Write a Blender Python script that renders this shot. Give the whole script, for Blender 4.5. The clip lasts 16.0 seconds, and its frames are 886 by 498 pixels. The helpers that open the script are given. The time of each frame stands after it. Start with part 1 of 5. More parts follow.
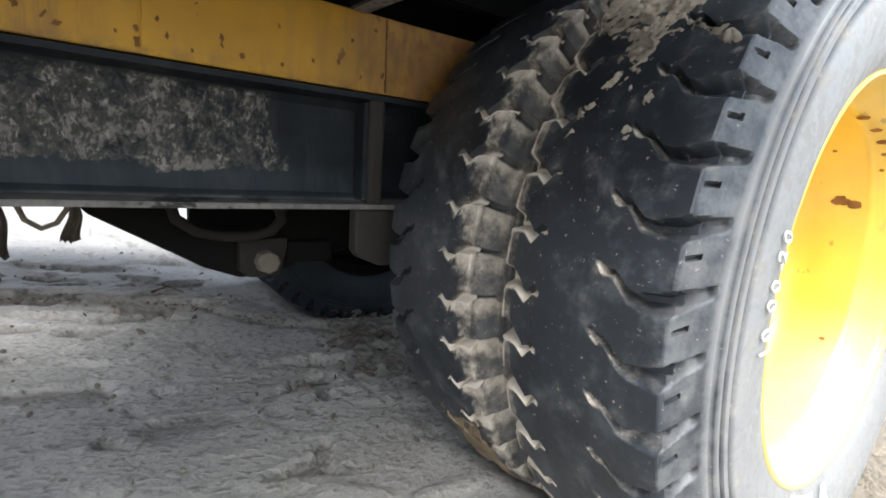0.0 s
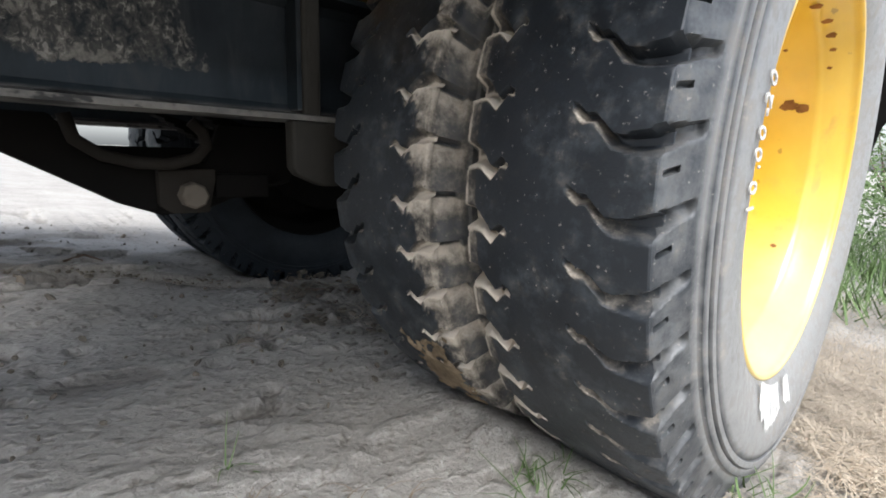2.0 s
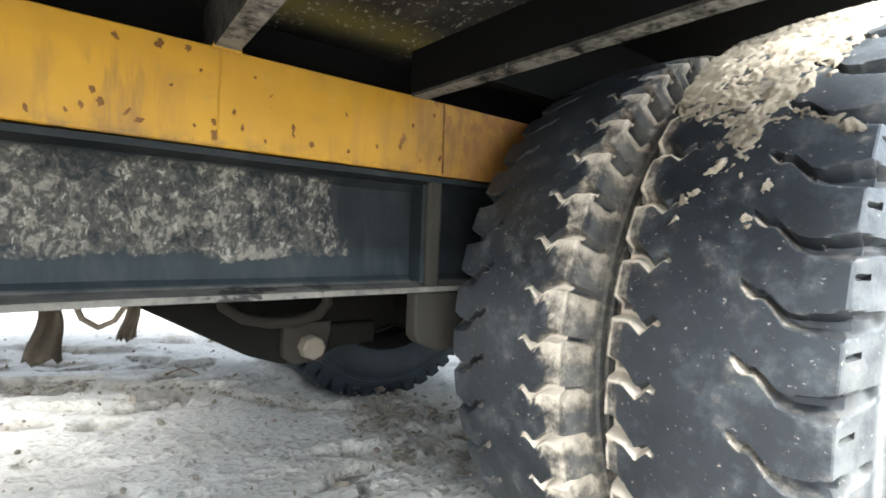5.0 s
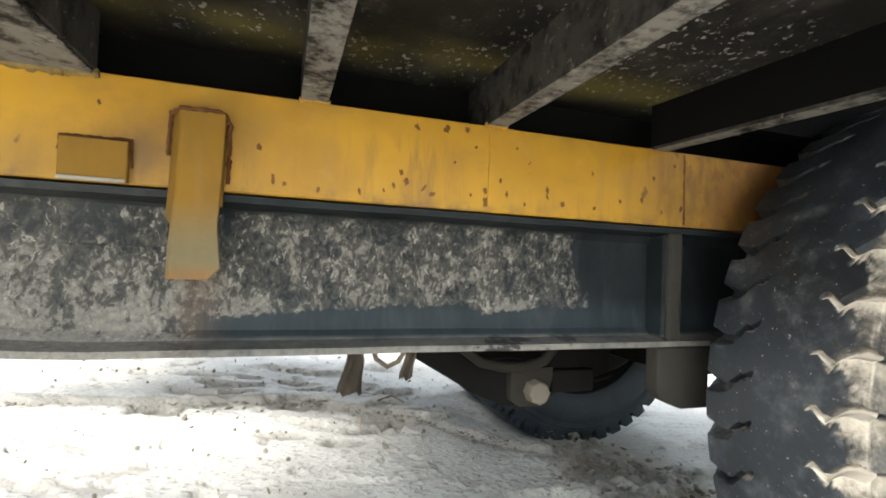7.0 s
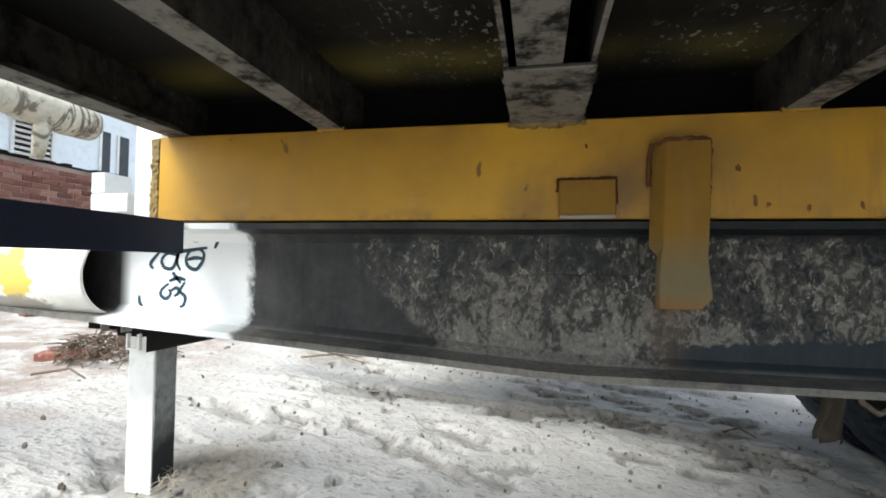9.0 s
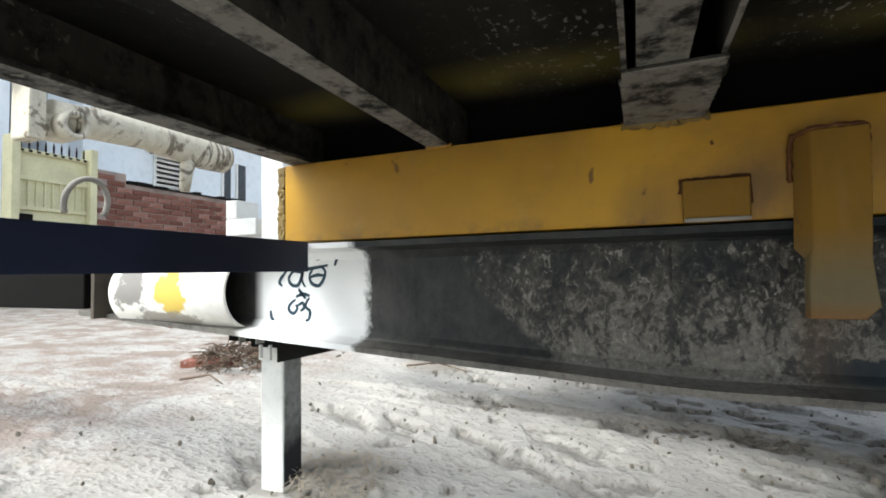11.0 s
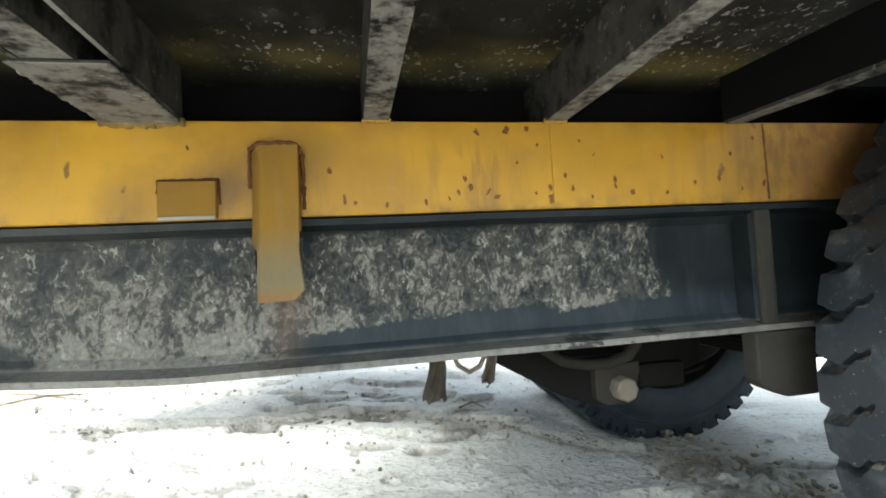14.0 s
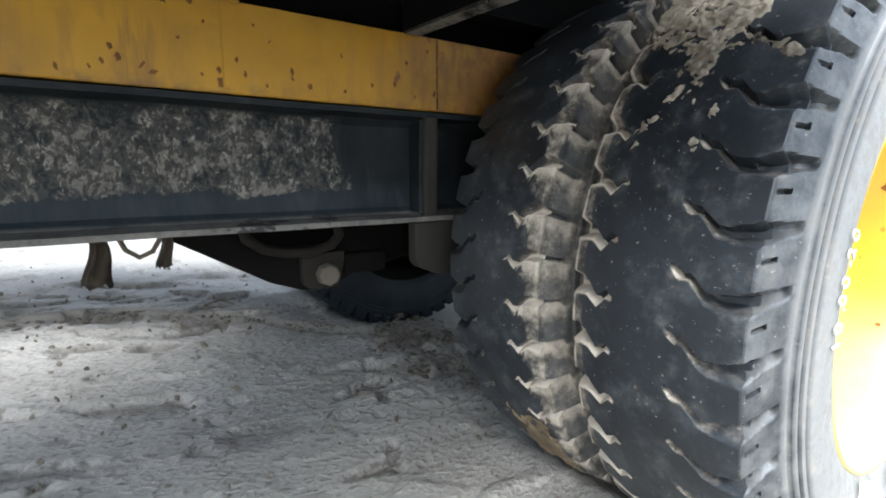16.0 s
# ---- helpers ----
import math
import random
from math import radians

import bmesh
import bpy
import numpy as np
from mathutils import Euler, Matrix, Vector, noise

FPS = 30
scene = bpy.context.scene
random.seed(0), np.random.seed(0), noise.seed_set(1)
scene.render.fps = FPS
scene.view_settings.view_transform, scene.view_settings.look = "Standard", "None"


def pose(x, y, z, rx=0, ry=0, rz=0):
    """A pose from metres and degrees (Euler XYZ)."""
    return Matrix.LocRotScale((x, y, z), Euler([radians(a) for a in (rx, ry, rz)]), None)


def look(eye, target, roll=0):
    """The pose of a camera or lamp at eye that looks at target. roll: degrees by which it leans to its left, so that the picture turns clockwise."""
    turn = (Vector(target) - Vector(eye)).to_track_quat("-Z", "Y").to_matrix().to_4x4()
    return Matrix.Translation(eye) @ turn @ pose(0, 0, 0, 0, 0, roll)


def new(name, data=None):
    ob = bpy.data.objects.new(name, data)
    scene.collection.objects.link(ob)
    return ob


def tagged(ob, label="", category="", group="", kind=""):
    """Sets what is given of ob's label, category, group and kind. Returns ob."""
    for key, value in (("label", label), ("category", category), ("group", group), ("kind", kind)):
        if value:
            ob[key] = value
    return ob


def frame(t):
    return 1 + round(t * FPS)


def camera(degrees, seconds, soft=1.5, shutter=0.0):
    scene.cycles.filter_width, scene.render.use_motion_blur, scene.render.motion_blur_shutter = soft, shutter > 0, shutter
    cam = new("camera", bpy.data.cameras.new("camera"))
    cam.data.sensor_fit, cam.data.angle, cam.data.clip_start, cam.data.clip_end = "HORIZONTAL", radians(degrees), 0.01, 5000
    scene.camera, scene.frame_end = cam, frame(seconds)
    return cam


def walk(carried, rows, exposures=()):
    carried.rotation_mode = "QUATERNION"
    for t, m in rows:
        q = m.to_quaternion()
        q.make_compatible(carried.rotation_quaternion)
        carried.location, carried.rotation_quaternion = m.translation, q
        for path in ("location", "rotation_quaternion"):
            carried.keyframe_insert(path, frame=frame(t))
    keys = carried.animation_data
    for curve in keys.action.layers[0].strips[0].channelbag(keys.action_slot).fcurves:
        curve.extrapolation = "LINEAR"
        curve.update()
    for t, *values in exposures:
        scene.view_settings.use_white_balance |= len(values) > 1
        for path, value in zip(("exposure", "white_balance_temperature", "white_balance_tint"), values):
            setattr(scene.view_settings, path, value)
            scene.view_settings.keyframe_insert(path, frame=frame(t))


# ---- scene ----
cam = camera(85.9, 16.0, soft=1.8)
PATH = [
    (0, (0.105, -0.003, 0.488), (1.277, 1.586, 0.172), 3.7),
    (0.5, (0.057, 0.018, 0.535), (1.171, 1.659, 0.279), 2.6),
    (1, (0.067, 0.025, 0.5), (1.19, 1.661, 0.248), 0.9),
    (1.5, (0.09, 0.036, 0.443), (1.349, 1.565, 0.169), 1.3),
    (2, (0.131, 0.043, 0.363), (1.471, 1.477, -0.021), 2.0),
    (2.5, (0.144, 0.058, 0.305), (1.483, 1.454, -0.204), 2.6),
    (3, (0.146, 0.064, 0.324), (1.508, 1.431, -0.2), 3.3),
    (3.2, (0.147, 0.059, 0.348), (1.588, 1.362, -0.128), 3.1),
    (5.3, (0.009, 0.1, 0.52), (1.147, 1.744, 0.497), 2.6),
    (5.5, (0.003, 0.1, 0.519), (1.105, 1.769, 0.51), 2.7),
    (6, (-0.023, 0.103, 0.533), (0.959, 1.845, 0.552), 2.1),
    (6.5, (-0.085, 0.123, 0.541), (0.674, 1.973, 0.586), 2.4),
    (7, (-0.123, 0.132, 0.543), (0.506, 2.03, 0.597), 2.3),
    (7.5, (-0.177, 0.144, 0.55), (0.26, 2.095, 0.612), 2.3),
    (8, (-0.263, 0.156, 0.554), (-0.13, 2.15, 0.606), 2.7),
    (8.5, (-0.323, 0.157, 0.555), (-0.453, 2.152, 0.611), 2.8),
    (9, (-0.401, 0.156, 0.560), (-0.787, 2.118, 0.624), 0.8),
    (9.2, (-0.424, 0.150, 0.571), (-0.938, 2.083, 0.612), 0.7),
    (11.3, (-0.426, 0.148, 0.565), (-1.181, 1.997, 0.662), -1.0),
    (11.5, (-0.404, 0.151, 0.563), (-1.076, 2.032, 0.661), -1.0),
    (12, (-0.352, 0.159, 0.559), (-0.8, 2.106, 0.656), -1.5),
    (12.5, (-0.327, 0.164, 0.553), (-0.664, 2.133, 0.649), -1.3),
    (13, (-0.269, 0.158, 0.55), (-0.427, 2.149, 0.654), -1.0),
    (13.5, (-0.197, 0.139, 0.552), (-0.095, 2.134, 0.648), -2.3),
    (14, (-0.136, 0.13, 0.541), (0.24, 2.093, 0.622), -3.2),
    (14.5, (-0.085, 0.105, 0.539), (0.61, 1.98, 0.578), -1.9),
    (15, (-0.026, 0.069, 0.513), (0.953, 1.809, 0.404), -1.8),
    (15.5, (0.005, 0.041, 0.515), (1.071, 1.71, 0.238), 0.2),
    (16, (0.025, 0.006, 0.512), (1.126, 1.643, 0.182), 0.4),
]
walk(cam, [(t, look(eye, target, roll)) for t, eye, target, roll in PATH],
     [(0.0, 1.8, 6050, 8), (0.5, 2.2, 6050, 8), (1.0, 2.05, 6000, 8), (1.5, 1.75, 6000, 8), (2.0, 1.35, 6150, 10), (2.5, 1.12, 6250, 10), (3.0, 1.07, 6250, 10), (5.5, 3.35, 6150, 3), (6.0, 3.3, 6200, 2), (6.5, 3.12, 6400, 4), (7.0, 3.0, 6400, 4), (8.0, 2.48, 6300, 3),
      (9.0, 1.62, 6080, 5), (11.5, 1.36, 6180, 5), (12.0, 1.64, 6130, 4), (13.0, 2.02, 6150, 3), (13.5, 2.5, 6050, -1), (14.5, 3.05, 5900, -1), (15.0, 2.82, 5620, 3), (15.5, 2.22, 5850, 5), (16.0, 1.97, 5880, 6)])

# ---- world and light ----
world = bpy.data.worlds.new("World")
scene.world = world
world.use_nodes = True
wn = world.node_tree
sky = wn.nodes.new("ShaderNodeTexSky")
sky.sky_type = "NISHITA"
sky.sun_disc = False
sky.sun_elevation, sky.sun_rotation = radians(54), radians(212)
sky.air_density, sky.dust_density = 1.0, 3.0
bg = wn.nodes["Background"]
bg.inputs["Strength"].default_value = 0.15
haze = wn.nodes.new("ShaderNodeHueSaturation")   # thin cloud takes most of the blue away
haze.inputs["Saturation"].default_value = 0.45
wn.links.new(sky.outputs[0], haze.inputs["Color"])
wn.links.new(haze.outputs[0], bg.inputs["Color"])
sun_data = bpy.data.lights.new("sun", "SUN")
sun_data.energy, sun_data.angle, sun_data.color = 1.7, radians(36), (1.0, 0.985, 0.96)
sun = new("sun", sun_data)
sun.rotation_euler = (radians(36), 0, radians(-32))


# ---- helpers for nodes and meshes ----
def material(name, rough=0.8, metal=0.0):
    m = bpy.data.materials.new(name)
    m.use_nodes = True
    b = m.node_tree.nodes["Principled BSDF"]
    b.inputs["Roughness"].default_value, b.inputs["Metallic"].default_value = rough, metal
    b.inputs["Specular IOR Level"].default_value = 0.35
    return m, m.node_tree, b


def node(nt, kind, **values):
    n = nt.nodes.new(kind)
    for key, value in values.items():
        n.inputs[key.replace("_", " ")].default_value = value
    return n


def noise_tex(nt, scale, detail=6.0, rough=0.6, stretch=None, bent=0.0):
    tc = nt.nodes.new("ShaderNodeTexCoord")
    n = node(nt, "ShaderNodeTexNoise", Scale=scale, Detail=detail, Roughness=rough, Distortion=bent)
    if stretch:
        mp = nt.nodes.new("ShaderNodeMapping")
        mp.inputs["Scale"].default_value = stretch
        nt.links.new(tc.outputs["Object"], mp.inputs["Vector"])
        nt.links.new(mp.outputs[0], n.inputs["Vector"])
    else:
        nt.links.new(tc.outputs["Object"], n.inputs["Vector"])
    return n.outputs["Fac"]


def ramp(nt, fac, *stops):
    r = nt.nodes.new("ShaderNodeValToRGB")
    els = r.color_ramp.elements
    while len(els) < len(stops):
        els.new(0.5)
    for e, (p, c) in zip(els, stops):
        e.position = p
        e.color = (c, c, c, 1) if isinstance(c, (int, float)) else (*c, 1)
    nt.links.new(fac, r.inputs[0])
    return r.outputs[0]


def mix(nt, fac, a, b, blend="MIX"):
    n = nt.nodes.new("ShaderNodeMix")
    n.data_type, n.blend_type = "RGBA", blend
    for value, i in ((fac, 0), (a, 6), (b, 7)):
        if isinstance(value, (int, float)):
            n.inputs[i].default_value = value
        elif isinstance(value, tuple):
            n.inputs[i].default_value = (*value, 1)
        else:
            nt.links.new(value, n.inputs[i])
    return n.outputs[2]


def math_node(nt, op, a, b=0.0, clamp=False):
    n = nt.nodes.new("ShaderNodeMath")
    n.operation, n.use_clamp = op, clamp
    for i, v in enumerate((a, b)):
        if isinstance(v, (int, float)):
            n.inputs[i].default_value = v
        else:
            nt.links.new(v, n.inputs[i])
    return n.outputs[0]


def bump(nt, b, height, strength=0.4, distance=0.004):
    n = node(nt, "ShaderNodeBump", Strength=strength, Distance=distance)
    nt.links.new(height, n.inputs["Height"])
    nt.links.new(n.outputs[0], b.inputs["Normal"])


def part(name, bm, mat, parent=None, label="", smooth=False):
    me = bpy.data.meshes.new(name)
    bm.to_mesh(me)
    bm.free()
    return part_mesh(name, me, mat, parent, label, smooth)


def part_mesh(name, me, mat, parent=None, label="", smooth=False):
    if mat and not me.materials:
        me.materials.append(mat)
    if smooth:
        me.polygons.foreach_set("use_smooth", [True] * len(me.polygons))
    ob = new(name, me)
    if parent:
        ob.parent = parent
    if label:
        tagged(ob, label)
    return ob


def empty(name, at=(0, 0, 0)):
    e = new(name)
    e.location = at
    e.empty_display_size = 0.1
    bpy.context.view_layer.update()
    return e


def box(bm, x0, x1, y0, y1, z0, z1, m=None):
    vs = [bm.verts.new((x, y, z)) for x in (x0, x1) for y in (y0, y1) for z in (z0, z1)]
    if m:
        for v in vs:
            v.co = m @ v.co
    fs = [bm.faces.new([vs[i] for i in q]) for q in ((0, 1, 3, 2), (4, 6, 7, 5), (0, 4, 5, 1), (2, 3, 7, 6), (0, 2, 6, 4), (1, 5, 7, 3))]
    return fs


def bevel(bm, width, segments=2):
    bmesh.ops.bevel(bm, geom=list(bm.edges), offset=width, segments=segments, profile=0.6, affect="EDGES")
    return bm


def box_bm(x0, x1, y0, y1, z0, z1, width=0.0, segments=2):
    bm = bmesh.new()
    box(bm, x0, x1, y0, y1, z0, z1)
    return bevel(bm, width, segments) if width else bm


def prism(bm, outline, axis, a, b):
    """A closed outline in two axes, drawn out along the third from a to b."""
    def place(p, d):
        return {"x": (d, p[0], p[1]), "y": (p[0], d, p[1]), "z": (p[0], p[1], d)}[axis]
    lo = [bm.verts.new(place(p, a)) for p in outline]
    hi = [bm.verts.new(place(p, b)) for p in outline]
    bm.faces.new(lo)
    bm.faces.new(hi[::-1])
    n = len(outline)
    for i in range(n):
        bm.faces.new((lo[i], hi[i], hi[(i + 1) % n], lo[(i + 1) % n]))
    bmesh.ops.recalc_face_normals(bm, faces=bm.faces)
    return bm


def tube(bm, points, radius, sides=10, cap=True):
    """A round bar along a line of points; radius may be a list."""
    pts = [Vector(p) for p in points]
    rings = []
    side = None
    for i, p in enumerate(pts):
        d = (pts[min(i + 1, len(pts) - 1)] - pts[max(i - 1, 0)]).normalized()
        if side is None:
            side = d.orthogonal().normalized()
        side = (side - d * side.dot(d)).normalized()
        up = d.cross(side)
        r = radius[i] if isinstance(radius, (list, tuple)) else radius
        rings.append([bm.verts.new(p + (side * math.cos(2 * math.pi * k / sides) + up * math.sin(2 * math.pi * k / sides)) * r) for k in range(sides)])
    for a, b in zip(rings, rings[1:]):
        for k in range(sides):
            bm.faces.new((a[k], a[(k + 1) % sides], b[(k + 1) % sides], b[k]))
    if cap:
        bm.faces.new(rings[0][::-1])
        bm.faces.new(rings[-1])
    return bm


def turned(bm, profile, sides=48, axis="y", centre=(0, 0, 0), closed=False):
    """A profile of (along, radius) turned about an axis."""
    cx, cy, cz = centre
    rings = []
    for along, r in profile:
        ring = []
        for k in range(sides):
            a = 2 * math.pi * k / sides
            c, s = r * math.cos(a), r * math.sin(a)
            ring.append(bm.verts.new({"y": (cx + c, cy + along, cz + s), "x": (cx + along, cy + c, cz + s), "z": (cx + c, cy + s, cz + along)}[axis]))
        rings.append(ring)
    pairs = list(zip(rings, rings[1:])) + ([(rings[-1], rings[0])] if closed else [])
    for a, b in pairs:
        for k in range(sides):
            bm.faces.new((a[k], b[k], b[(k + 1) % sides], a[(k + 1) % sides]))
    bmesh.ops.recalc_face_normals(bm, faces=bm.faces)
    return bm


def ground_height(x, y):
    """The lie of the sand: it falls gently towards the wheels."""
    xx = max(-6.0, min(2.2, x))
    z = -0.015 - 0.1 * (xx if xx > -1.5 else -1.5 + 0.25 * (xx + 1.5))
    return z


# ---- materials ----
def make_sand():
    """Fine pale grey silt: soft mottling, dark crumbs, brick dust in front of the trailer."""
    m, nt, b = material("sand", 0.95)
    b.inputs["Specular IOR Level"].default_value = 0.1
    tc = nt.nodes.new("ShaderNodeTexCoord")
    sp = nt.nodes.new("ShaderNodeSeparateXYZ")
    nt.links.new(tc.outputs["Object"], sp.inputs[0])
    wide, mid, fine, grit = noise_tex(nt, 2.2, 5), noise_tex(nt, 11, 4, 0.5), noise_tex(nt, 150, 3, 0.6), noise_tex(nt, 420, 3, 0.7)
    crumb, pit = noise_tex(nt, 62, 1.5, 0.45, (0.8, 1.2, 1)), noise_tex(nt, 27, 2, 0.45, (0.75, 1.25, 1))
    base = mix(nt, ramp(nt, wide, (0.38, 0.0), (0.62, 1.0)), (0.312, 0.292, 0.262), (0.380, 0.360, 0.326))
    base = mix(nt, ramp(nt, mid, (0.50, 0.0), (0.68, 0.45)), base, (0.265, 0.25, 0.225))
    base = mix(nt, ramp(nt, fine, (0.5, 0.0), (0.75, 0.3)), base, (0.47, 0.45, 0.415))
    base = mix(nt, ramp(nt, crumb, (0.61, 0.0), (0.68, 0.6)), base, (0.165, 0.150, 0.128))
    base = mix(nt, ramp(nt, grit, (0.62, 0.0), (0.72, 0.4)), base, (0.16, 0.15, 0.135))
    # crumbly surface beside the wheel
    close = math_node(nt, "SUBTRACT", 1.0, math_node(nt, "MULTIPLY", math_node(nt, "SUBTRACT", sp.outputs["Y"], 0.55), 2.5), True)
    grain = noise_tex(nt, 105, 4, 0.72)
    base = mix(nt, math_node(nt, "MULTIPLY", close, ramp(nt, grain, (0.30, 0.6), (0.46, 0.0))), base, (0.15, 0.14, 0.125))
    base = mix(nt, math_node(nt, "MULTIPLY", close, ramp(nt, grain, (0.56, 0.0), (0.70, 0.6))), base, (0.50, 0.48, 0.445))
    # shade painted into the hollows and along the rut's broken edge; darker churned earth
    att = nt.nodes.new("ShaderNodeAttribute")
    att.attribute_name = "shade_and_earth"
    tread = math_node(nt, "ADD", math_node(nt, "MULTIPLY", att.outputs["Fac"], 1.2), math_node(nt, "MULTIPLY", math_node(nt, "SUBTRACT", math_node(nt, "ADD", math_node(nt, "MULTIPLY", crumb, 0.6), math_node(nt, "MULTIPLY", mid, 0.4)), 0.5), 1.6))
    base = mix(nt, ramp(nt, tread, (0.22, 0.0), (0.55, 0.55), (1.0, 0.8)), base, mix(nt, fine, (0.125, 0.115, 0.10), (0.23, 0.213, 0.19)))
    # dung-brown crumbs where the rut's edge has broken, reddish brick dust in front of the trailer
    away = math_node(nt, "MULTIPLY", math_node(nt, "SUBTRACT", -1.45, sp.outputs["X"]), 1.6, True)
    litter = ramp(nt, noise_tex(nt, 4.2, 8, 0.74, (1, 1.3, 1), 0.3), (0.42, 0.0), (0.56, 0.85))
    base = mix(nt, math_node(nt, "MULTIPLY", away, litter), base, mix(nt, mid, (0.13, 0.115, 0.095), (0.26, 0.185, 0.15)))
    nt.links.new(base, b.inputs["Base Color"])
    hollow = ramp(nt, pit, (0.30, 0.0), (0.42, 1.0))
    form = math_node(nt, "ADD", math_node(nt, "MULTIPLY", mid, 0.5), math_node(nt, "MULTIPLY", hollow, 0.12))
    form = math_node(nt, "ADD", form, math_node(nt, "MULTIPLY", ramp(nt, crumb, (0.45, 0.0), (0.75, 1.0)), 0.30))
    form = math_node(nt, "ADD", form, math_node(nt, "MULTIPLY", math_node(nt, "MULTIPLY", grain, close), 0.55))
    bump(nt, b, math_node(nt, "ADD", form, math_node(nt, "ADD", math_node(nt, "MULTIPLY", fine, 0.16), math_node(nt, "MULTIPLY", grit, 0.07))), 0.85, 0.011)
    return m


def make_yellow(name="yellow_paint", rusty=1.0, grime=0.0, low=(0.335, 0.168, 0.007), high=(0.475, 0.262, 0.013)):
    m, nt, b = material(name, 0.72 if grime else 0.5)
    if grime:
        b.inputs["Specular IOR Level"].default_value = 0.12
    n1, n2 = noise_tex(nt, 3.0, 6), noise_tex(nt, 20, 8, 0.7)
    streak = noise_tex(nt, 9, 5, 0.6, (2.6, 1, 0.5))
    spots = noise_tex(nt, 30, 3, 0.5, (1, 1, 0.7))
    c = mix(nt, ramp(nt, n1, (0.3, 0.0), (0.7, 1.0)), low, high)
    wide = noise_tex(nt, 2.3, 4, 0.6)
    c = mix(nt, ramp(nt, wide, (0.45, 0.0), (0.62, 0.55 if name == "yellow_paint" else 0.2)), c, (0.25, 0.132, 0.014))
    c = mix(nt, ramp(nt, streak, (0.58, 0.0), (0.76, 0.6)), c, (0.30, 0.165, 0.055))
    c = mix(nt, ramp(nt, n2, (0.55, 0.0), (0.8, 0.3)), c, (0.24, 0.14, 0.035) if grime else (0.45, 0.31, 0.10))
    c = mix(nt, ramp(nt, spots, (0.71, 0.0), (0.735, 0.8 * rusty)), c, (0.12, 0.055, 0.02))
    if not grime and name == "yellow_paint":
        tc = nt.nodes.new("ShaderNodeTexCoord")
        sp = nt.nodes.new("ShaderNodeSeparateXYZ")
        nt.links.new(tc.outputs["Object"], sp.inputs[0])
        for x0, wide, low_z, power in ((0.035, 9.0, 0.73, 0.8), (0.60, 4.0, 0.77, 0.95), (-0.25, 5.0, 0.70, 0.6), (0.32, 8.0, 0.67, 0.5)):
            near = math_node(nt, "SUBTRACT", 1.0, math_node(nt, "MULTIPLY", math_node(nt, "ABSOLUTE", math_node(nt, "SUBTRACT", sp.outputs["X"], x0)), wide), True)
            below = math_node(nt, "MULTIPLY", math_node(nt, "SUBTRACT", low_z, sp.outputs["Z"]), 30.0, True)
            run = ramp(nt, noise_tex(nt, 26, 5, 0.65, (2.2, 1, 0.35)), (0.46, 0.0), (0.62, power))
            c = mix(nt, math_node(nt, "MULTIPLY", math_node(nt, "MULTIPLY", near, below), run), c, (0.20, 0.105, 0.035))
        # burnt soot round the plates; at the wheel end the tyre's shade is painted in
        for x0, z0, size, power in ((-0.283, 0.665, 0.085, 0.85), (-0.19, 0.70, 0.06, 0.5), (-0.40, 0.635, 0.07, 0.5), (0.50, 0.67, 0.10, 0.45), (0.60, 0.665, 0.12, 0.75), (0.72, 0.68, 0.16, 0.99)):
            dx, dz = math_node(nt, "SUBTRACT", sp.outputs["X"], x0), math_node(nt, "SUBTRACT", sp.outputs["Z"], z0)
            far = math_node(nt, "SQRT", math_node(nt, "ADD", math_node(nt, "MULTIPLY", dx, dx), math_node(nt, "MULTIPLY", dz, dz)))
            soot_and_shade = math_node(nt, "ADD", math_node(nt, "SUBTRACT", 1.0, math_node(nt, "MULTIPLY", far, 1.0 / size)), math_node(nt, "SUBTRACT", n2, 0.5))
            c = mix(nt, ramp(nt, soot_and_shade, (0.05, 0.0), (0.9, power)), c, (0.13, 0.07, 0.018))
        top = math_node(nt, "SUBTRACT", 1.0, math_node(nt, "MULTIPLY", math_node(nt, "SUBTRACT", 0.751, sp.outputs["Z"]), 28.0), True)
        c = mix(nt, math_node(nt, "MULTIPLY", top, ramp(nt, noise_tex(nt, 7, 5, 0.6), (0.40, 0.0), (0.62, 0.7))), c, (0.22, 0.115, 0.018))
        c = mix(nt, ramp(nt, noise_tex(nt, 13, 6, 0.7, (0.7, 1, 1.3)), (0.56, 0.0), (0.72, 0.5)), c, (0.26, 0.155, 0.03))
        wheelward = math_node(nt, "MULTIPLY", math_node(nt, "SUBTRACT", sp.outputs["X"], 0.36), 3.2, True)
        blotch = math_node(nt, "ADD", math_node(nt, "MULTIPLY", noise_tex(nt, 38, 5, 0.65, (1.2, 1, 0.8)), 0.7), math_node(nt, "MULTIPLY", wheelward, 0.16))
        c = mix(nt, math_node(nt, "MULTIPLY", ramp(nt, blotch, (0.45, 0.0), (0.55, 0.9)), wheelward), c, (0.150, 0.066, 0.024))
        c = mix(nt, math_node(nt, "MULTIPLY", ramp(nt, noise_tex(nt, 14, 5, 0.6, (1.4, 1, 0.6)), (0.44, 0.1), (0.62, 0.75)), wheelward), c, (0.235, 0.108, 0.030))
        foot = math_node(nt, "MULTIPLY", math_node(nt, "SUBTRACT", 0.640, sp.outputs["Z"]), 55.0, True)
        c = mix(nt, math_node(nt, "MULTIPLY", foot, ramp(nt, n2, (0.48, 0.0), (0.62, 0.7))), c, (0.14, 0.08, 0.03))
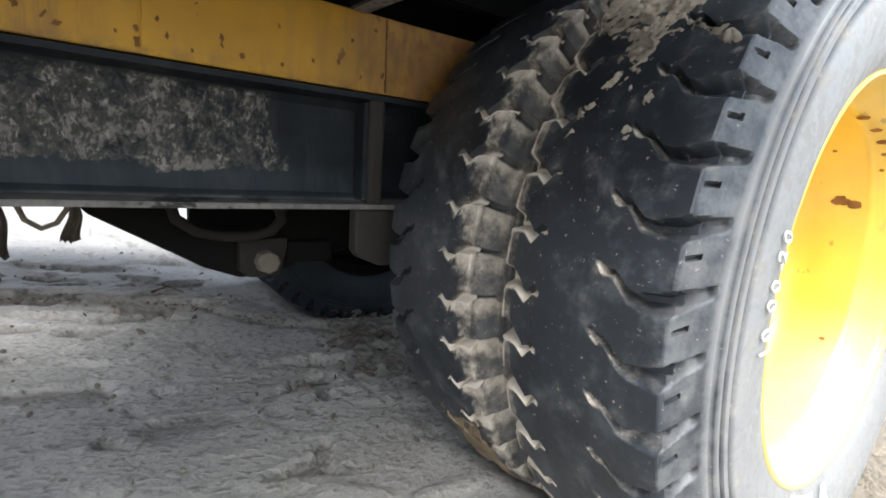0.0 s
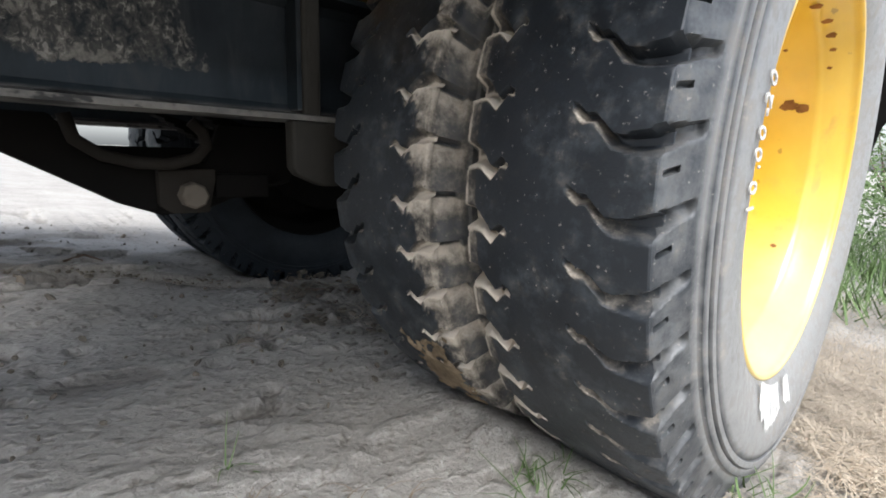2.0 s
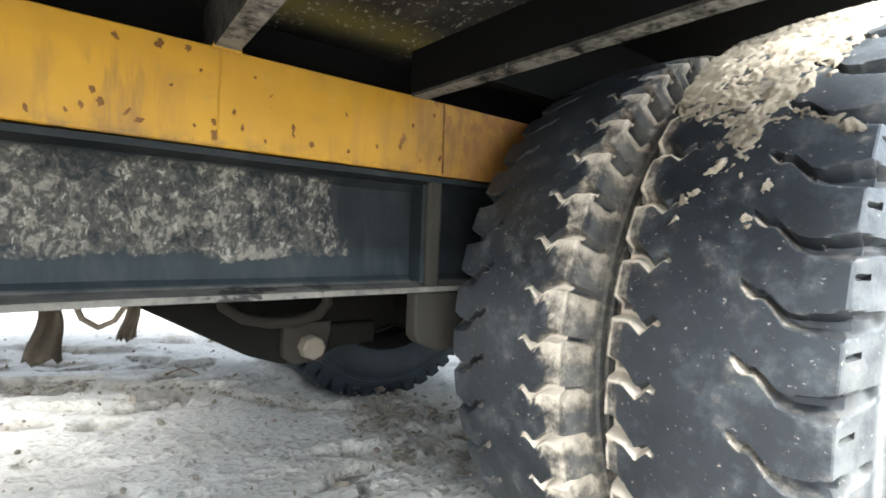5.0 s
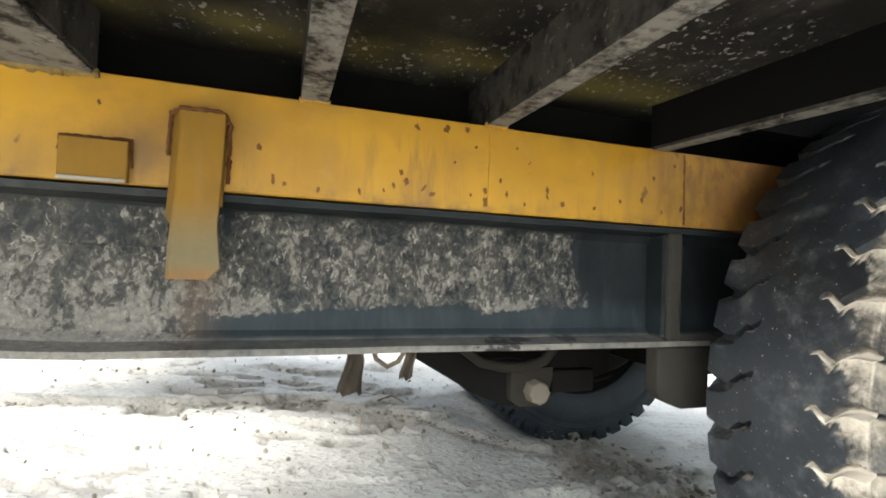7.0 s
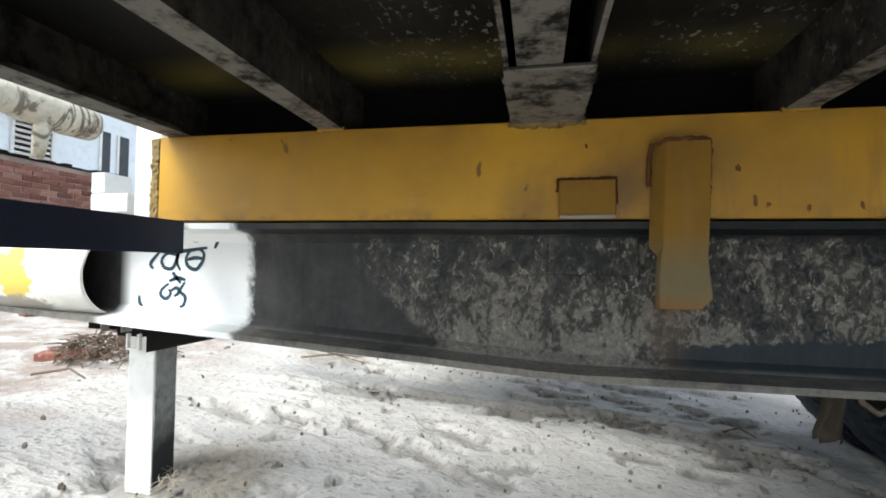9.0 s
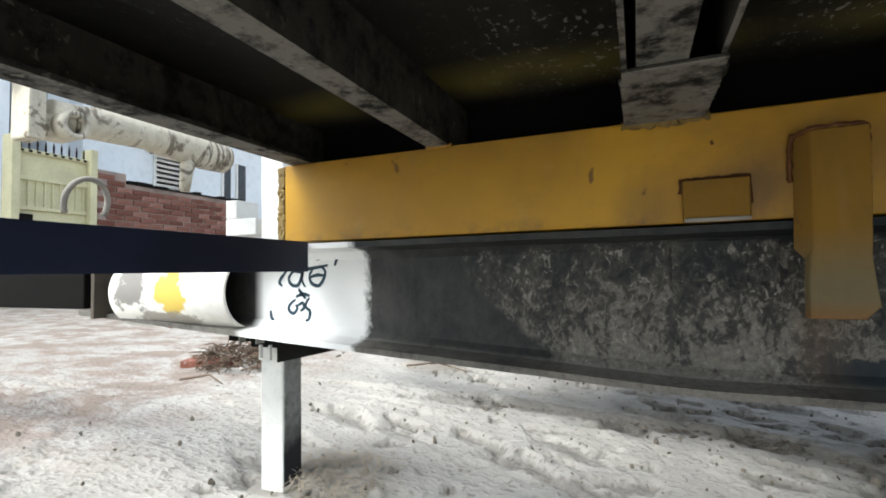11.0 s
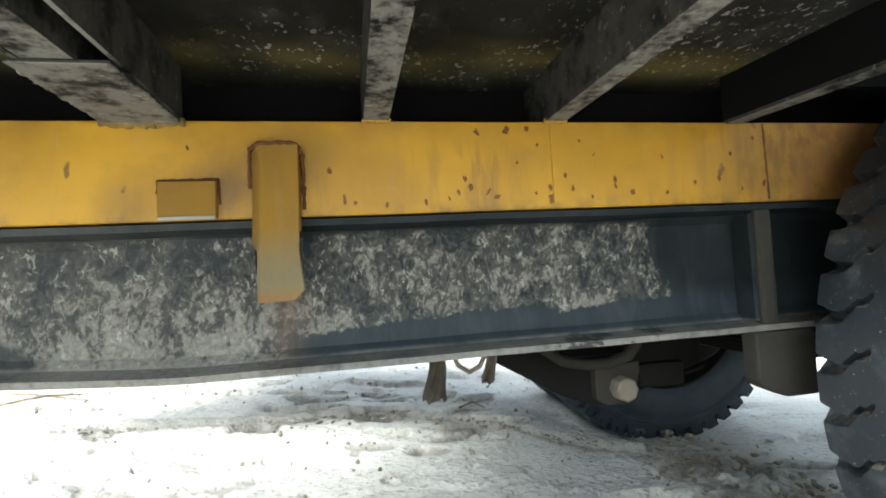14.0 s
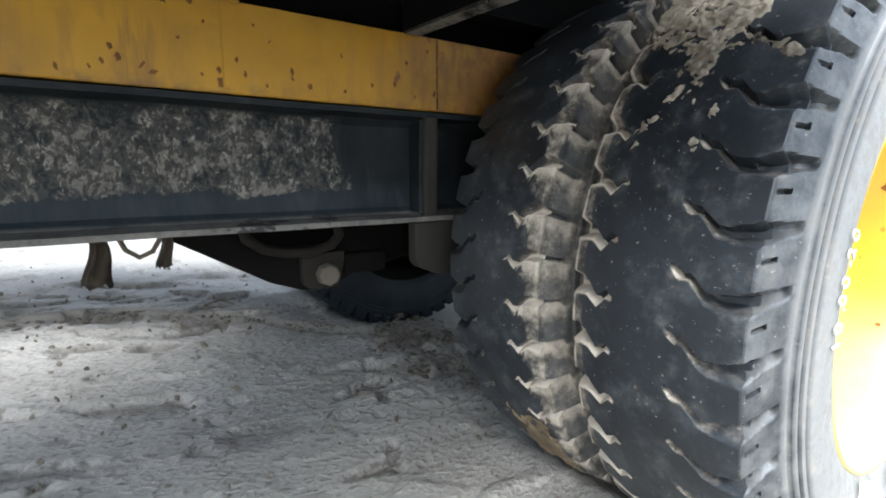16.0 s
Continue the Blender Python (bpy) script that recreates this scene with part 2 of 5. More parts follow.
    if grime:
        c = mix(nt, ramp(nt, noise_tex(nt, 11, 5, 0.7, (1, 1, 0.6)), (0.30, 0.1), (0.60, grime)), c, (0.14, 0.082, 0.026))
        tc = nt.nodes.new("ShaderNodeTexCoord")
        sp = nt.nodes.new("ShaderNodeSeparateXYZ")
        nt.links.new(tc.outputs["Object"], sp.inputs[0])
        lower = math_node(nt, "ADD", math_node(nt, "MULTIPLY", math_node(nt, "SUBTRACT", 0.605, sp.outputs["Z"]), 16.0), math_node(nt, "SUBTRACT", n1, 0.35))
        c = mix(nt, 0.1, c, (0.15, 0.09, 0.03))
        scrape = ramp(nt, noise_tex(nt, 34, 4, 0.6, (2.4, 1, 0.35)), (0.66, 0.0), (0.72, 0.7))
        c = mix(nt, ramp(nt, lower, (0.1, 0.0), (0.6, 0.6), (1.2, 0.9)), c, mix(nt, n2, (0.095, 0.075, 0.040), (0.17, 0.145, 0.085)))
        c = mix(nt, math_node(nt, "MULTIPLY", ramp(nt, lower, (0.1, 0.0), (0.7, 1.0)), scrape), c, (0.36, 0.31, 0.19))
        rim = ramp(nt, math_node(nt, "MULTIPLY", math_node(nt, "SUBTRACT", 0.532, sp.outputs["Z"]), 40.0, True), (0.1, 0.0), (1.0, 0.8))
        c = mix(nt, rim, c, (0.19, 0.085, 0.025))
    nt.links.new(c, b.inputs["Base Color"])
    if name == "rim_paint":    # glossy enamel; the glare in the lower hollow is painted as a pale tint
        tc = nt.nodes.new("ShaderNodeTexCoord")
        sp = nt.nodes.new("ShaderNodeSeparateXYZ")
        nt.links.new(tc.outputs["Object"], sp.inputs[0])
        glare_low = math_node(nt, "ADD", math_node(nt, "MULTIPLY", math_node(nt, "SUBTRACT", -0.09, sp.outputs["Z"]), 4.0), math_node(nt, "SUBTRACT", n1, 0.5))
        dusty = mix(nt, ramp(nt, glare_low, (0.0, 0.0), (0.85, 0.62)), c, (0.80, 0.70, 0.34))
        nt.links.new(dusty, b.inputs["Base Color"])
        b.inputs["Roughness"].default_value, b.inputs["Specular IOR Level"].default_value = 0.32, 0.6
        b.inputs["Coat Weight"].default_value, b.inputs["Coat Roughness"].default_value = 0.6, 0.22
    bump(nt, b, n2, 0.15, 0.002)
    return m


def make_web():
    """Black paint with dried mud splashed over it in a wide patch, a dusty blue-grey foot, and white paint on the front end."""
    m, nt, b = material("muddy_black_web", 0.5)
    b.inputs["Specular IOR Level"].default_value = 0.14
    tc = nt.nodes.new("ShaderNodeTexCoord")
    sp = nt.nodes.new("ShaderNodeSeparateXYZ")
    nt.links.new(tc.outputs["Object"], sp.inputs[0])
    x, z = sp.outputs["X"], sp.outputs["Z"]

    def times(a, c):
        return math_node(nt, "MULTIPLY", a, c)

    def plus(a, c):
        return math_node(nt, "ADD", a, c)
    big, fine = noise_tex(nt, 9, 4), noise_tex(nt, 130, 5, 0.7)
    blot = noise_tex(nt, 13, 5, 0.62, (1.0, 1, 0.8), 0.6)
    flake = noise_tex(nt, 70, 5, 0.66, (1.05, 1, 0.8), 0.9)
    crumb = noise_tex(nt, 95, 4, 0.62, (1.2, 1, 0.8), 0.9)
    flow = noise_tex(nt, 15, 6, 0.68, (1.5, 1, 0.40), 0.5)
    wob = times(math_node(nt, "SUBTRACT", big, 0.5), 0.16)
    left = plus(plus(plus(x, 0.685 - 0.6 * 0.87), times(z, 0.87)), wob)
    right = plus(plus(math_node(nt, "SUBTRACT", 0.35, x), wob), times(math_node(nt, "SUBTRACT", flake, 0.5), 0.08))
    low = math_node(nt, "SUBTRACT", math_node(nt, "SUBTRACT", z, 0.466), times(x, 0.05))
    low = plus(plus(low, times(wob, 0.42)), times(math_node(nt, "SUBTRACT", flake, 0.5), 0.02))
    low = math_node(nt, "MAXIMUM", low, math_node(nt, "SUBTRACT", -0.23, x))
    edge = math_node(nt, "MINIMUM", math_node(nt, "MINIMUM", left, right), times(low, 6.0))
    zone = ramp(nt, math_node(nt, "ADD", times(edge, 5.0), 0.5, True), (0.44, 0.0), (0.58, 1.0))
    zone = times(zone, math_node(nt, "MULTIPLY", math_node(nt, "SUBTRACT", plus(0.602, times(wob, 0.12)), z), 140.0, True))
    # more mud near the foot of the patch than at its top
    rise = times(math_node(nt, "SUBTRACT", 0.532, z), times(ramp(nt, math_node(nt, "MULTIPLY", plus(x, 0.36), 4.0, True), (0.0, 1.0), (1.0, 0.16)), 0.95))
    cover = plus(plus(times(blot, 0.40), times(flake, 0.42)), plus(times(crumb, 0.18), rise))
    film = times(ramp(nt, cover, (0.43, 0.0), (0.52, 0.65), (0.62, 1.0)), zone)
    mud = times(ramp(nt, cover, (0.525, 0.0), (0.545, 0.65), (0.61, 0.95)), zone)
    speck = times(times(ramp(nt, crumb, (0.60, 0.0), (0.64, 0.8)), ramp(nt, blot, (0.40, 0.0), (0.55, 1.0))), zone)
    c = mix(nt, ramp(nt, big, (0.3, 0.0), (0.7, 1.0)), (0.007, 0.009, 0.0105), (0.017, 0.020, 0.022))
    foot = ramp(nt, times(math_node(nt, "SUBTRACT", 0.50, z), 16.0), (0.1, 0.0), (0.6, 1.0))
    foot = times(foot, ramp(nt, math_node(nt, "MULTIPLY", plus(plus(x, 0.40), wob), 4.0, True), (0.1, 0.1), (0.8, 1.0)))
    c = mix(nt, times(foot, ramp(nt, flow, (0.3, 0.35), (0.65, 0.9))), c, (0.026, 0.034, 0.040))
    c = mix(nt, times(ramp(nt, flow, (0.52, 0.0), (0.75, 0.5)), ramp(nt, blot, (0.35, 0.2), (0.6, 1.0))), c, (0.05, 0.049, 0.046))
    # rain-washed pale dust towards the front end
    veil = ramp(nt, math_node(nt, "MULTIPLY", math_node(nt, "SUBTRACT", -0.22, x), 5.0, True), (0.0, 0.0), (1.0, 0.75))
    c = mix(nt, times(veil, ramp(nt, plus(times(blot, 0.6), times(flake, 0.4)), (0.36, 0.1), (0.62, 1.0))), c, (0.062, 0.060, 0.055))
    # dusty streaks next to the white end, with its glare painted in
    front = ramp(nt, math_node(nt, "MULTIPLY", math_node(nt, "SUBTRACT", -0.55, x), 3.4, True), (0.0, 0.0), (1.0, 1.0))
    c = mix(nt, times(front, ramp(nt, flow, (0.36, 0.05), (0.66, 0.75))), c, mix(nt, blot, (0.02, 0.02, 0.02), (0.11, 0.105, 0.098)))
    c = mix(nt, film, c, mix(nt, ramp(nt, fine, (0.3, 0.0), (0.7, 1.0)), (0.072, 0.068, 0.061), (0.125, 0.117, 0.103)))
    c = mix(nt, mud, c, mix(nt, ramp(nt, fine, (0.3, 0.0), (0.7, 1.0)), (0.105, 0.097, 0.084), (0.235, 0.218, 0.190)))
    c = mix(nt, speck, c, (0.28, 0.262, 0.232))
    # rust washed down from the bent plate
    run = math_node(nt, "SUBTRACT", 1.0, times(math_node(nt, "ABSOLUTE", plus(x, 0.228)), 22.0), True)
    run = times(times(run, math_node(nt, "MULTIPLY", math_node(nt, "SUBTRACT", 0.535, z), 40.0, True)), ramp(nt, flow, (0.35, 0.1), (0.65, 0.55)))
    c = mix(nt, run, c, (0.115, 0.080, 0.055))
    sill = plus(0.446, times(math_node(nt, "MAXIMUM", math_node(nt, "SUBTRACT", -0.36, x), 0.0), 0.066))
    dust = ramp(nt, math_node(nt, "MULTIPLY", math_node(nt, "SUBTRACT", sill, z), 22.0, True), (0.35, 0.0), (0.75, 0.7))
    dust = times(dust, ramp(nt, flake, (0.35, 0.15), (0.6, 1.0)))
    c = mix(nt, dust, c, (0.15, 0.135, 0.115))
    lip = math_node(nt, "MULTIPLY", math_node(nt, "SUBTRACT", plus(sill, -0.014), z), 200.0, True)
    crust = ramp(nt, plus(times(noise_tex(nt, 6, 3, 0.55), 0.6), times(noise_tex(nt, 40, 5, 0.65), 0.4)), (0.38, 0.12), (0.60, 0.80))
    c = mix(nt, times(lip, crust), c, mix(nt, fine, (0.14, 0.127, 0.110), (0.26, 0.242, 0.214)))
    bare = times(ramp(nt, noise_tex(nt, 13, 4, 0.6, (1.0, 1, 2.0)), (0.55, 0.0), (0.59, 0.85)), math_node(nt, "MULTIPLY", plus(x, -0.02), 8.0, True))
    c = mix(nt, times(lip, bare), c, (0.014, 0.014, 0.014))
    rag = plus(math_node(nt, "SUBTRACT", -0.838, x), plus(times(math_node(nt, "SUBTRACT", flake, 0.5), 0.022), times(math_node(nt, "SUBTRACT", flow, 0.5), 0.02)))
    # the white ends at the pipe mouth, so the shade inside is painted dark
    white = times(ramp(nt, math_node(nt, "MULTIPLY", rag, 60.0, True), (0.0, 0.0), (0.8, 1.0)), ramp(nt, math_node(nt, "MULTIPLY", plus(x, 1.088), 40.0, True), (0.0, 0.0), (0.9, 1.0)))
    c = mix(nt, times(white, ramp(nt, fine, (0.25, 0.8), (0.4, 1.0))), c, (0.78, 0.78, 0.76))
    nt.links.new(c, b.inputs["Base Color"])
    nt.links.new(ramp(nt, math_node(nt, "MAXIMUM", mud, film), (0.0, 0.5), (0.5, 0.95)), b.inputs["Roughness"])
    bump(nt, b, plus(plus(mud, times(film, 0.4)), times(fine, 0.2)), 0.5, 0.003)
    return m


def make_splatter(name, dark, mud, amount, patch=0.5):
    """Dark paint with flecks and patches of dried mud."""
    m, nt, b = material(name, 0.7)
    b.inputs["Specular IOR Level"].default_value = 0.1
    big, mid, fleck = noise_tex(nt, 6, 4), noise_tex(nt, 30, 6, 0.7), noise_tex(nt, 75, 3, 0.55)
    c = mix(nt, ramp(nt, big, (0.3, 0.0), (0.7, 1.0)), dark, tuple(1.9 * v for v in dark))
    drip = noise_tex(nt, 26, 5, 0.65, (1.4, 1.2, 0.4))
    geo = nt.nodes.new("ShaderNodeNewGeometry")
    sep = nt.nodes.new("ShaderNodeSeparateXYZ")
    nt.links.new(geo.outputs["Normal"], sep.inputs[0])
    under = ramp(nt, math_node(nt, "MULTIPLY", sep.outputs["Z"], -1.0, True), (0.3, 0.22), (0.7, 1.0))
    coat = math_node(nt, "MULTIPLY", ramp(nt, mid, (0.62 - 0.3 * patch, 0.0), (0.74 - 0.25 * patch, amount)), under)
    c = mix(nt, coat, c, mud)
    side = math_node(nt, "SUBTRACT", 1.0, under, True)
    c = mix(nt, math_node(nt, "MULTIPLY", ramp(nt, drip, (0.50, 0.0), (0.68, 0.5)), side), c, tuple(0.42 * v for v in mud))
    area = ramp(nt, big, (0.42, 0.0), (0.6, 1.0))
    c = mix(nt, math_node(nt, "MULTIPLY", ramp(nt, fleck, (0.63, 0.0), (0.67, 0.9)), math_node(nt, "MULTIPLY", area, math_node(nt, "ADD", math_node(nt, "MULTIPLY", under, 0.6), 0.25))), c, tuple(min(1, 1.35 * v) for v in mud))
    nt.links.new(c, b.inputs["Base Color"])
    bump(nt, b, math_node(nt, "ADD", mid, math_node(nt, "MULTIPLY", fleck, 0.5)), 0.45, 0.004)
    return m


def make_deck():
    """The deck's underside: black, flecked with mud towards the wheels, with yellow overspray beside the rail."""
    m, nt, b = material("deck_black_paint", 0.6)
    b.inputs["Specular IOR Level"].default_value = 0.14
    big, mid, fleck, drop = noise_tex(nt, 4, 4), noise_tex(nt, 22, 6, 0.7, (1, 0.6, 1)), noise_tex(nt, 130, 3, 0.55, (1, 0.7, 1)), noise_tex(nt, 62, 2, 0.5, (1.2, 0.8, 1))
    tc = nt.nodes.new("ShaderNodeTexCoord")
    sp = nt.nodes.new("ShaderNodeSeparateXYZ")
    nt.links.new(tc.outputs["Object"], sp.inputs[0])
    c = mix(nt, ramp(nt, big, (0.3, 0.0), (0.7, 1.0)), (0.007, 0.007, 0.0065), (0.018, 0.017, 0.015))
    off = math_node(nt, "ABSOLUTE", math_node(nt, "SUBTRACT", sp.outputs["Y"], 0.765))
    band = ramp(nt, math_node(nt, "MULTIPLY", off, 12.0, True), (0.10, 1.0), (0.95, 0.0))
    along = ramp(nt, noise_tex(nt, 5, 2, 0.5), (0.40, 0.1), (0.58, 0.85))
    c = mix(nt, math_node(nt, "MULTIPLY", band, along), c, (0.115, 0.095, 0.026))
    # road dirt thrown up by the wheels: thick near them, thin towards the front
    thrown = ramp(nt, math_node(nt, "MULTIPLY", math_node(nt, "ADD", sp.outputs["X"], 0.62), 1.6, True), (0.0, 0.12), (0.35, 0.8), (1.0, 1.0))
    smear = math_node(nt, "MULTIPLY", ramp(nt, mid, (0.48, 0.0), (0.70, 0.6)), ramp(nt, big, (0.32, 0.1), (0.58, 1.0)))
    c = mix(nt, math_node(nt, "MULTIPLY", smear, thrown), c, (0.070, 0.064, 0.054))
    spots = math_node(nt, "MAXIMUM", ramp(nt, fleck, (0.615, 0.0), (0.665, 0.8)), ramp(nt, drop, (0.685, 0.0), (0.72, 0.8)))
    c = mix(nt, math_node(nt, "MULTIPLY", math_node(nt, "MULTIPLY", spots, ramp(nt, big, (0.44, 0.0), (0.56, 1.0))), thrown), c, (0.30, 0.285, 0.262))
    nt.links.new(c, b.inputs["Base Color"])
    bump(nt, b, math_node(nt, "ADD", mid, math_node(nt, "MULTIPLY", spots, 0.3)), 0.3, 0.003)
    return m


def make_plain(name, colour, rough=0.7, vary=0.35, scale=12.0, metal=0.0, bumpy=0.2):
    m, nt, b = material(name, rough, metal)
    if rough > 0.72:
        b.inputs["Specular IOR Level"].default_value = 0.08
    n1, n2 = noise_tex(nt, scale * 0.25, 5), noise_tex(nt, scale * 3, 7, 0.7)
    c = mix(nt, ramp(nt, n1, (0.3, 0.0), (0.7, 1.0)), tuple(v * (1 - vary) for v in colour), tuple(min(1, v * (1 + vary)) for v in colour))
    c = mix(nt, ramp(nt, n2, (0.5, 0.0), (0.8, 0.5)), c, tuple(v * 0.55 for v in colour))
    nt.links.new(c, b.inputs["Base Color"])
    bump(nt, b, n2, bumpy, 0.003)
    return m


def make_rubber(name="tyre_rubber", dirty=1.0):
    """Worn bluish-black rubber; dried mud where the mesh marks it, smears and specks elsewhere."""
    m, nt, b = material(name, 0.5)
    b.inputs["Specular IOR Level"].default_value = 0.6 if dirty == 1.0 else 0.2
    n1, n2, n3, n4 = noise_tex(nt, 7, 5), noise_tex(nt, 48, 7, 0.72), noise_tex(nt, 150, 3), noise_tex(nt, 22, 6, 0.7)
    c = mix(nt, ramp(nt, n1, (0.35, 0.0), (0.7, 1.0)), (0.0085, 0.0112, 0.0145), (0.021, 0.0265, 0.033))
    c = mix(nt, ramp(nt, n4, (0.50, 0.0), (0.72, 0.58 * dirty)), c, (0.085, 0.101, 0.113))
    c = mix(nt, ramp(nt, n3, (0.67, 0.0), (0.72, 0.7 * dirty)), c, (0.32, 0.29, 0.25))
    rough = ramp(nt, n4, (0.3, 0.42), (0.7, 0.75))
    if dirty == 1.0:
        att = nt.nodes.new("ShaderNodeAttribute")
        att.attribute_name = "dust"
        sc = nt.nodes.new("ShaderNodeAttribute")
        sc.attribute_name = "scuff_and_skylight"
        worn = ramp(nt, math_node(nt, "ADD", math_node(nt, "MULTIPLY", sc.outputs["Fac"], 1.15), math_node(nt, "SUBTRACT", math_node(nt, "ADD", math_node(nt, "MULTIPLY", n4, 0.9), math_node(nt, "MULTIPLY", n2, 0.5)), 0.78)), (0.02, 0.0), (0.9, 0.92))
        c = mix(nt, worn, c, mix(nt, n2, (0.17, 0.172, 0.172), (0.37, 0.362, 0.34)))
        rub = math_node(nt, "ADD", math_node(nt, "MULTIPLY", n2, 1.2), math_node(nt, "MULTIPLY", n4, 0.9))
        level = math_node(nt, "SUBTRACT", math_node(nt, "ADD", math_node(nt, "MULTIPLY", att.outputs["Fac"], 1.3), rub), 1.0)
        d = ramp(nt, level, (0.12, 0.0), (0.42, 0.55), (0.75, 1.0))
        c = mix(nt, d, c, mix(nt, ramp(nt, math_node(nt, "ADD", level, math_node(nt, "MULTIPLY", math_node(nt, "SUBTRACT", n2, 0.5), 0.5)), (0.25, 0.0), (1.0, 1.0)), (0.105, 0.088, 0.068), (0.58, 0.51, 0.415)))
        rough = ramp(nt, d, (0.0, 0.5), (0.5, 0.95))
    nt.links.new(c, b.inputs["Base Color"])
    nt.links.new(rough, b.inputs["Roughness"])
    bump(nt, b, math_node(nt, "ADD", n2, math_node(nt, "MULTIPLY", n4, 0.6)), 0.32, 0.003)
    return m


def make_pipe():
    """White pipe paint with a yellow patch and a bare grey one."""
    m, nt, b = material("patched_pipe_paint", 0.55)
    tc = nt.nodes.new("ShaderNodeTexCoord")
    sp = nt.nodes.new("ShaderNodeSeparateXYZ")
    nt.links.new(tc.outputs["Object"], sp.inputs[0])
    n1, n3 = noise_tex(nt, 26, 6, 0.65), noise_tex(nt, 60, 5)
    c = mix(nt, ramp(nt, n3, (0.4, 0.0), (0.7, 0.4)), (0.78, 0.76, 0.70), (0.58, 0.55, 0.48))

    def patch(colour, x0, z0, wide, high):
        dx = math_node(nt, "MULTIPLY", math_node(nt, "SUBTRACT", sp.outputs["X"], x0), 1 / wide)
        dz = math_node(nt, "MULTIPLY", math_node(nt, "SUBTRACT", sp.outputs["Z"], z0), 1 / high)
        off = math_node(nt, "SQRT", math_node(nt, "ADD", math_node(nt, "MULTIPLY", dx, dx), math_node(nt, "MULTIPLY", dz, dz)))
        level = math_node(nt, "ADD", math_node(nt, "SUBTRACT", 1.0, off), math_node(nt, "MULTIPLY", math_node(nt, "SUBTRACT", n1, 0.5), 2.2))
        return mix(nt, ramp(nt, level, (0.05, 0.0), (0.25, 0.9)), c, colour)
    c = patch((0.17, 0.155, 0.14), -1.325, 0.545, 0.045, 0.05)
    c = patch((0.62, 0.43, 0.03), -1.225, 0.535, 0.040, 0.05)
    c = patch((0.30, 0.27, 0.23), -1.25, 0.485, 0.09, 0.018)
    nt.links.new(c, b.inputs["Base Color"])
    return m


SAND, YELLOW = make_sand(), make_yellow()
RIM_YELLOW, STRAP = make_yellow("rim_paint", 0.6, 0.0, (0.64, 0.38, 0.02), (0.76, 0.50, 0.06)), make_yellow("grimy_yellow_paint", 1.0, 0.6, (0.19, 0.096, 0.007), (0.29, 0.158, 0.016))
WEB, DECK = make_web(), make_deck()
MEMBER = make_splatter("muddy_member", (0.007, 0.007, 0.0065), (0.21, 0.195, 0.17), 0.8, 0.8)
NAVY = make_plain("navy_paint", (0.015, 0.022, 0.05), 0.5)
STEEL = make_plain("dusty_brown_steel", (0.024, 0.021, 0.0175), 0.85)
WHITE = make_plain("white_paint", (0.75, 0.74, 0.70), 0.6, 0.1)
# the second rubber is a darker copy with the far side's shade in its colour
RUBBER, SHADED_RUBBER = make_rubber(), make_rubber("shaded_tyre_rubber", 0.15)
def make_brick():
    """Old red brick: each one its own shade, some whitened, all weathered."""
    m, nt, b = material("red_brick", 0.9)
    b.inputs["Specular IOR Level"].default_value = 0.1
    info = nt.nodes.new("ShaderNodeObjectInfo")
    n1, n2 = noise_tex(nt, 18, 6, 0.7), noise_tex(nt, 70, 5, 0.7)
    c = mix(nt, info.outputs["Random"], (0.12, 0.045, 0.032), (0.27, 0.105, 0.072))
    c = mix(nt, ramp(nt, n1, (0.45, 0.0), (0.7, 0.6)), c, (0.12, 0.075, 0.06))
    c = mix(nt, ramp(nt, math_node(nt, "ADD", n2, math_node(nt, "MULTIPLY", info.outputs["Random"], 0.12)), (0.58, 0.0), (0.72, 0.6)), c, (0.42, 0.36, 0.32))
    nt.links.new(c, b.inputs["Base Color"])
    bump(nt, b, n2, 0.5, 0.004)
    return m


BRICK = make_brick()
PLASTER = make_plain("pale_blue_plaster", (0.76, 0.80, 0.83), 0.9, 0.06, 2)
CLOTH = make_plain("dirty_cloth", (0.105, 0.086, 0.066), 0.95, 0.5, 40)
PALE = make_plain("pale_raised_rubber", (0.60, 0.58, 0.54), 0.8, 0.2, 60)
MORTAR = make_plain("old_mortar", (0.28, 0.22, 0.19), 0.95)
RUST = make_plain("rusty_weld", (0.10, 0.045, 0.02), 0.9, 0.5, 60)
RIM_CHIP = make_plain("rim_rust", (0.26, 0.125, 0.045), 0.85, 0.4, 80)
CHIP = make_plain("rust_chip", (0.15, 0.075, 0.028), 0.85, 0.4, 80)
BLACK = make_plain("plain_black_paint", (0.005, 0.005, 0.005), 0.8)
DARK = make_plain("dark_dusty_steel", (0.007, 0.0063, 0.0056), 0.85)
INK = make_plain("blue_black_brush_paint", (0.02, 0.05, 0.07), 0.6, 0.2)
CREAM = make_plain("cream_gate_paint", (0.55, 0.52, 0.33), 0.7, 0.15)
GLASS_DARK = make_plain("dark_window", (0.03, 0.035, 0.04), 0.3)
MUD = make_plain("dry_mud", (0.27, 0.235, 0.185), 0.95, 0.5, 60, bumpy=0.9)
CLAY = make_plain("ochre_clay", (0.25, 0.19, 0.125), 0.95, 0.5, 40, bumpy=0.9)
STRAW = make_plain("dry_straw", (0.36, 0.305, 0.235), 0.9, 0.3, 30)
BROWN_STRAW = make_plain("brown_straw", (0.27, 0.215, 0.16), 0.9, 0.55, 60)
TWIG = make_plain("dark_twigs", (0.13, 0.095, 0.07), 0.9, 0.3, 30)
LEAF = make_plain("green_leaves", (0.09, 0.14, 0.045), 0.7, 0.4, 5)
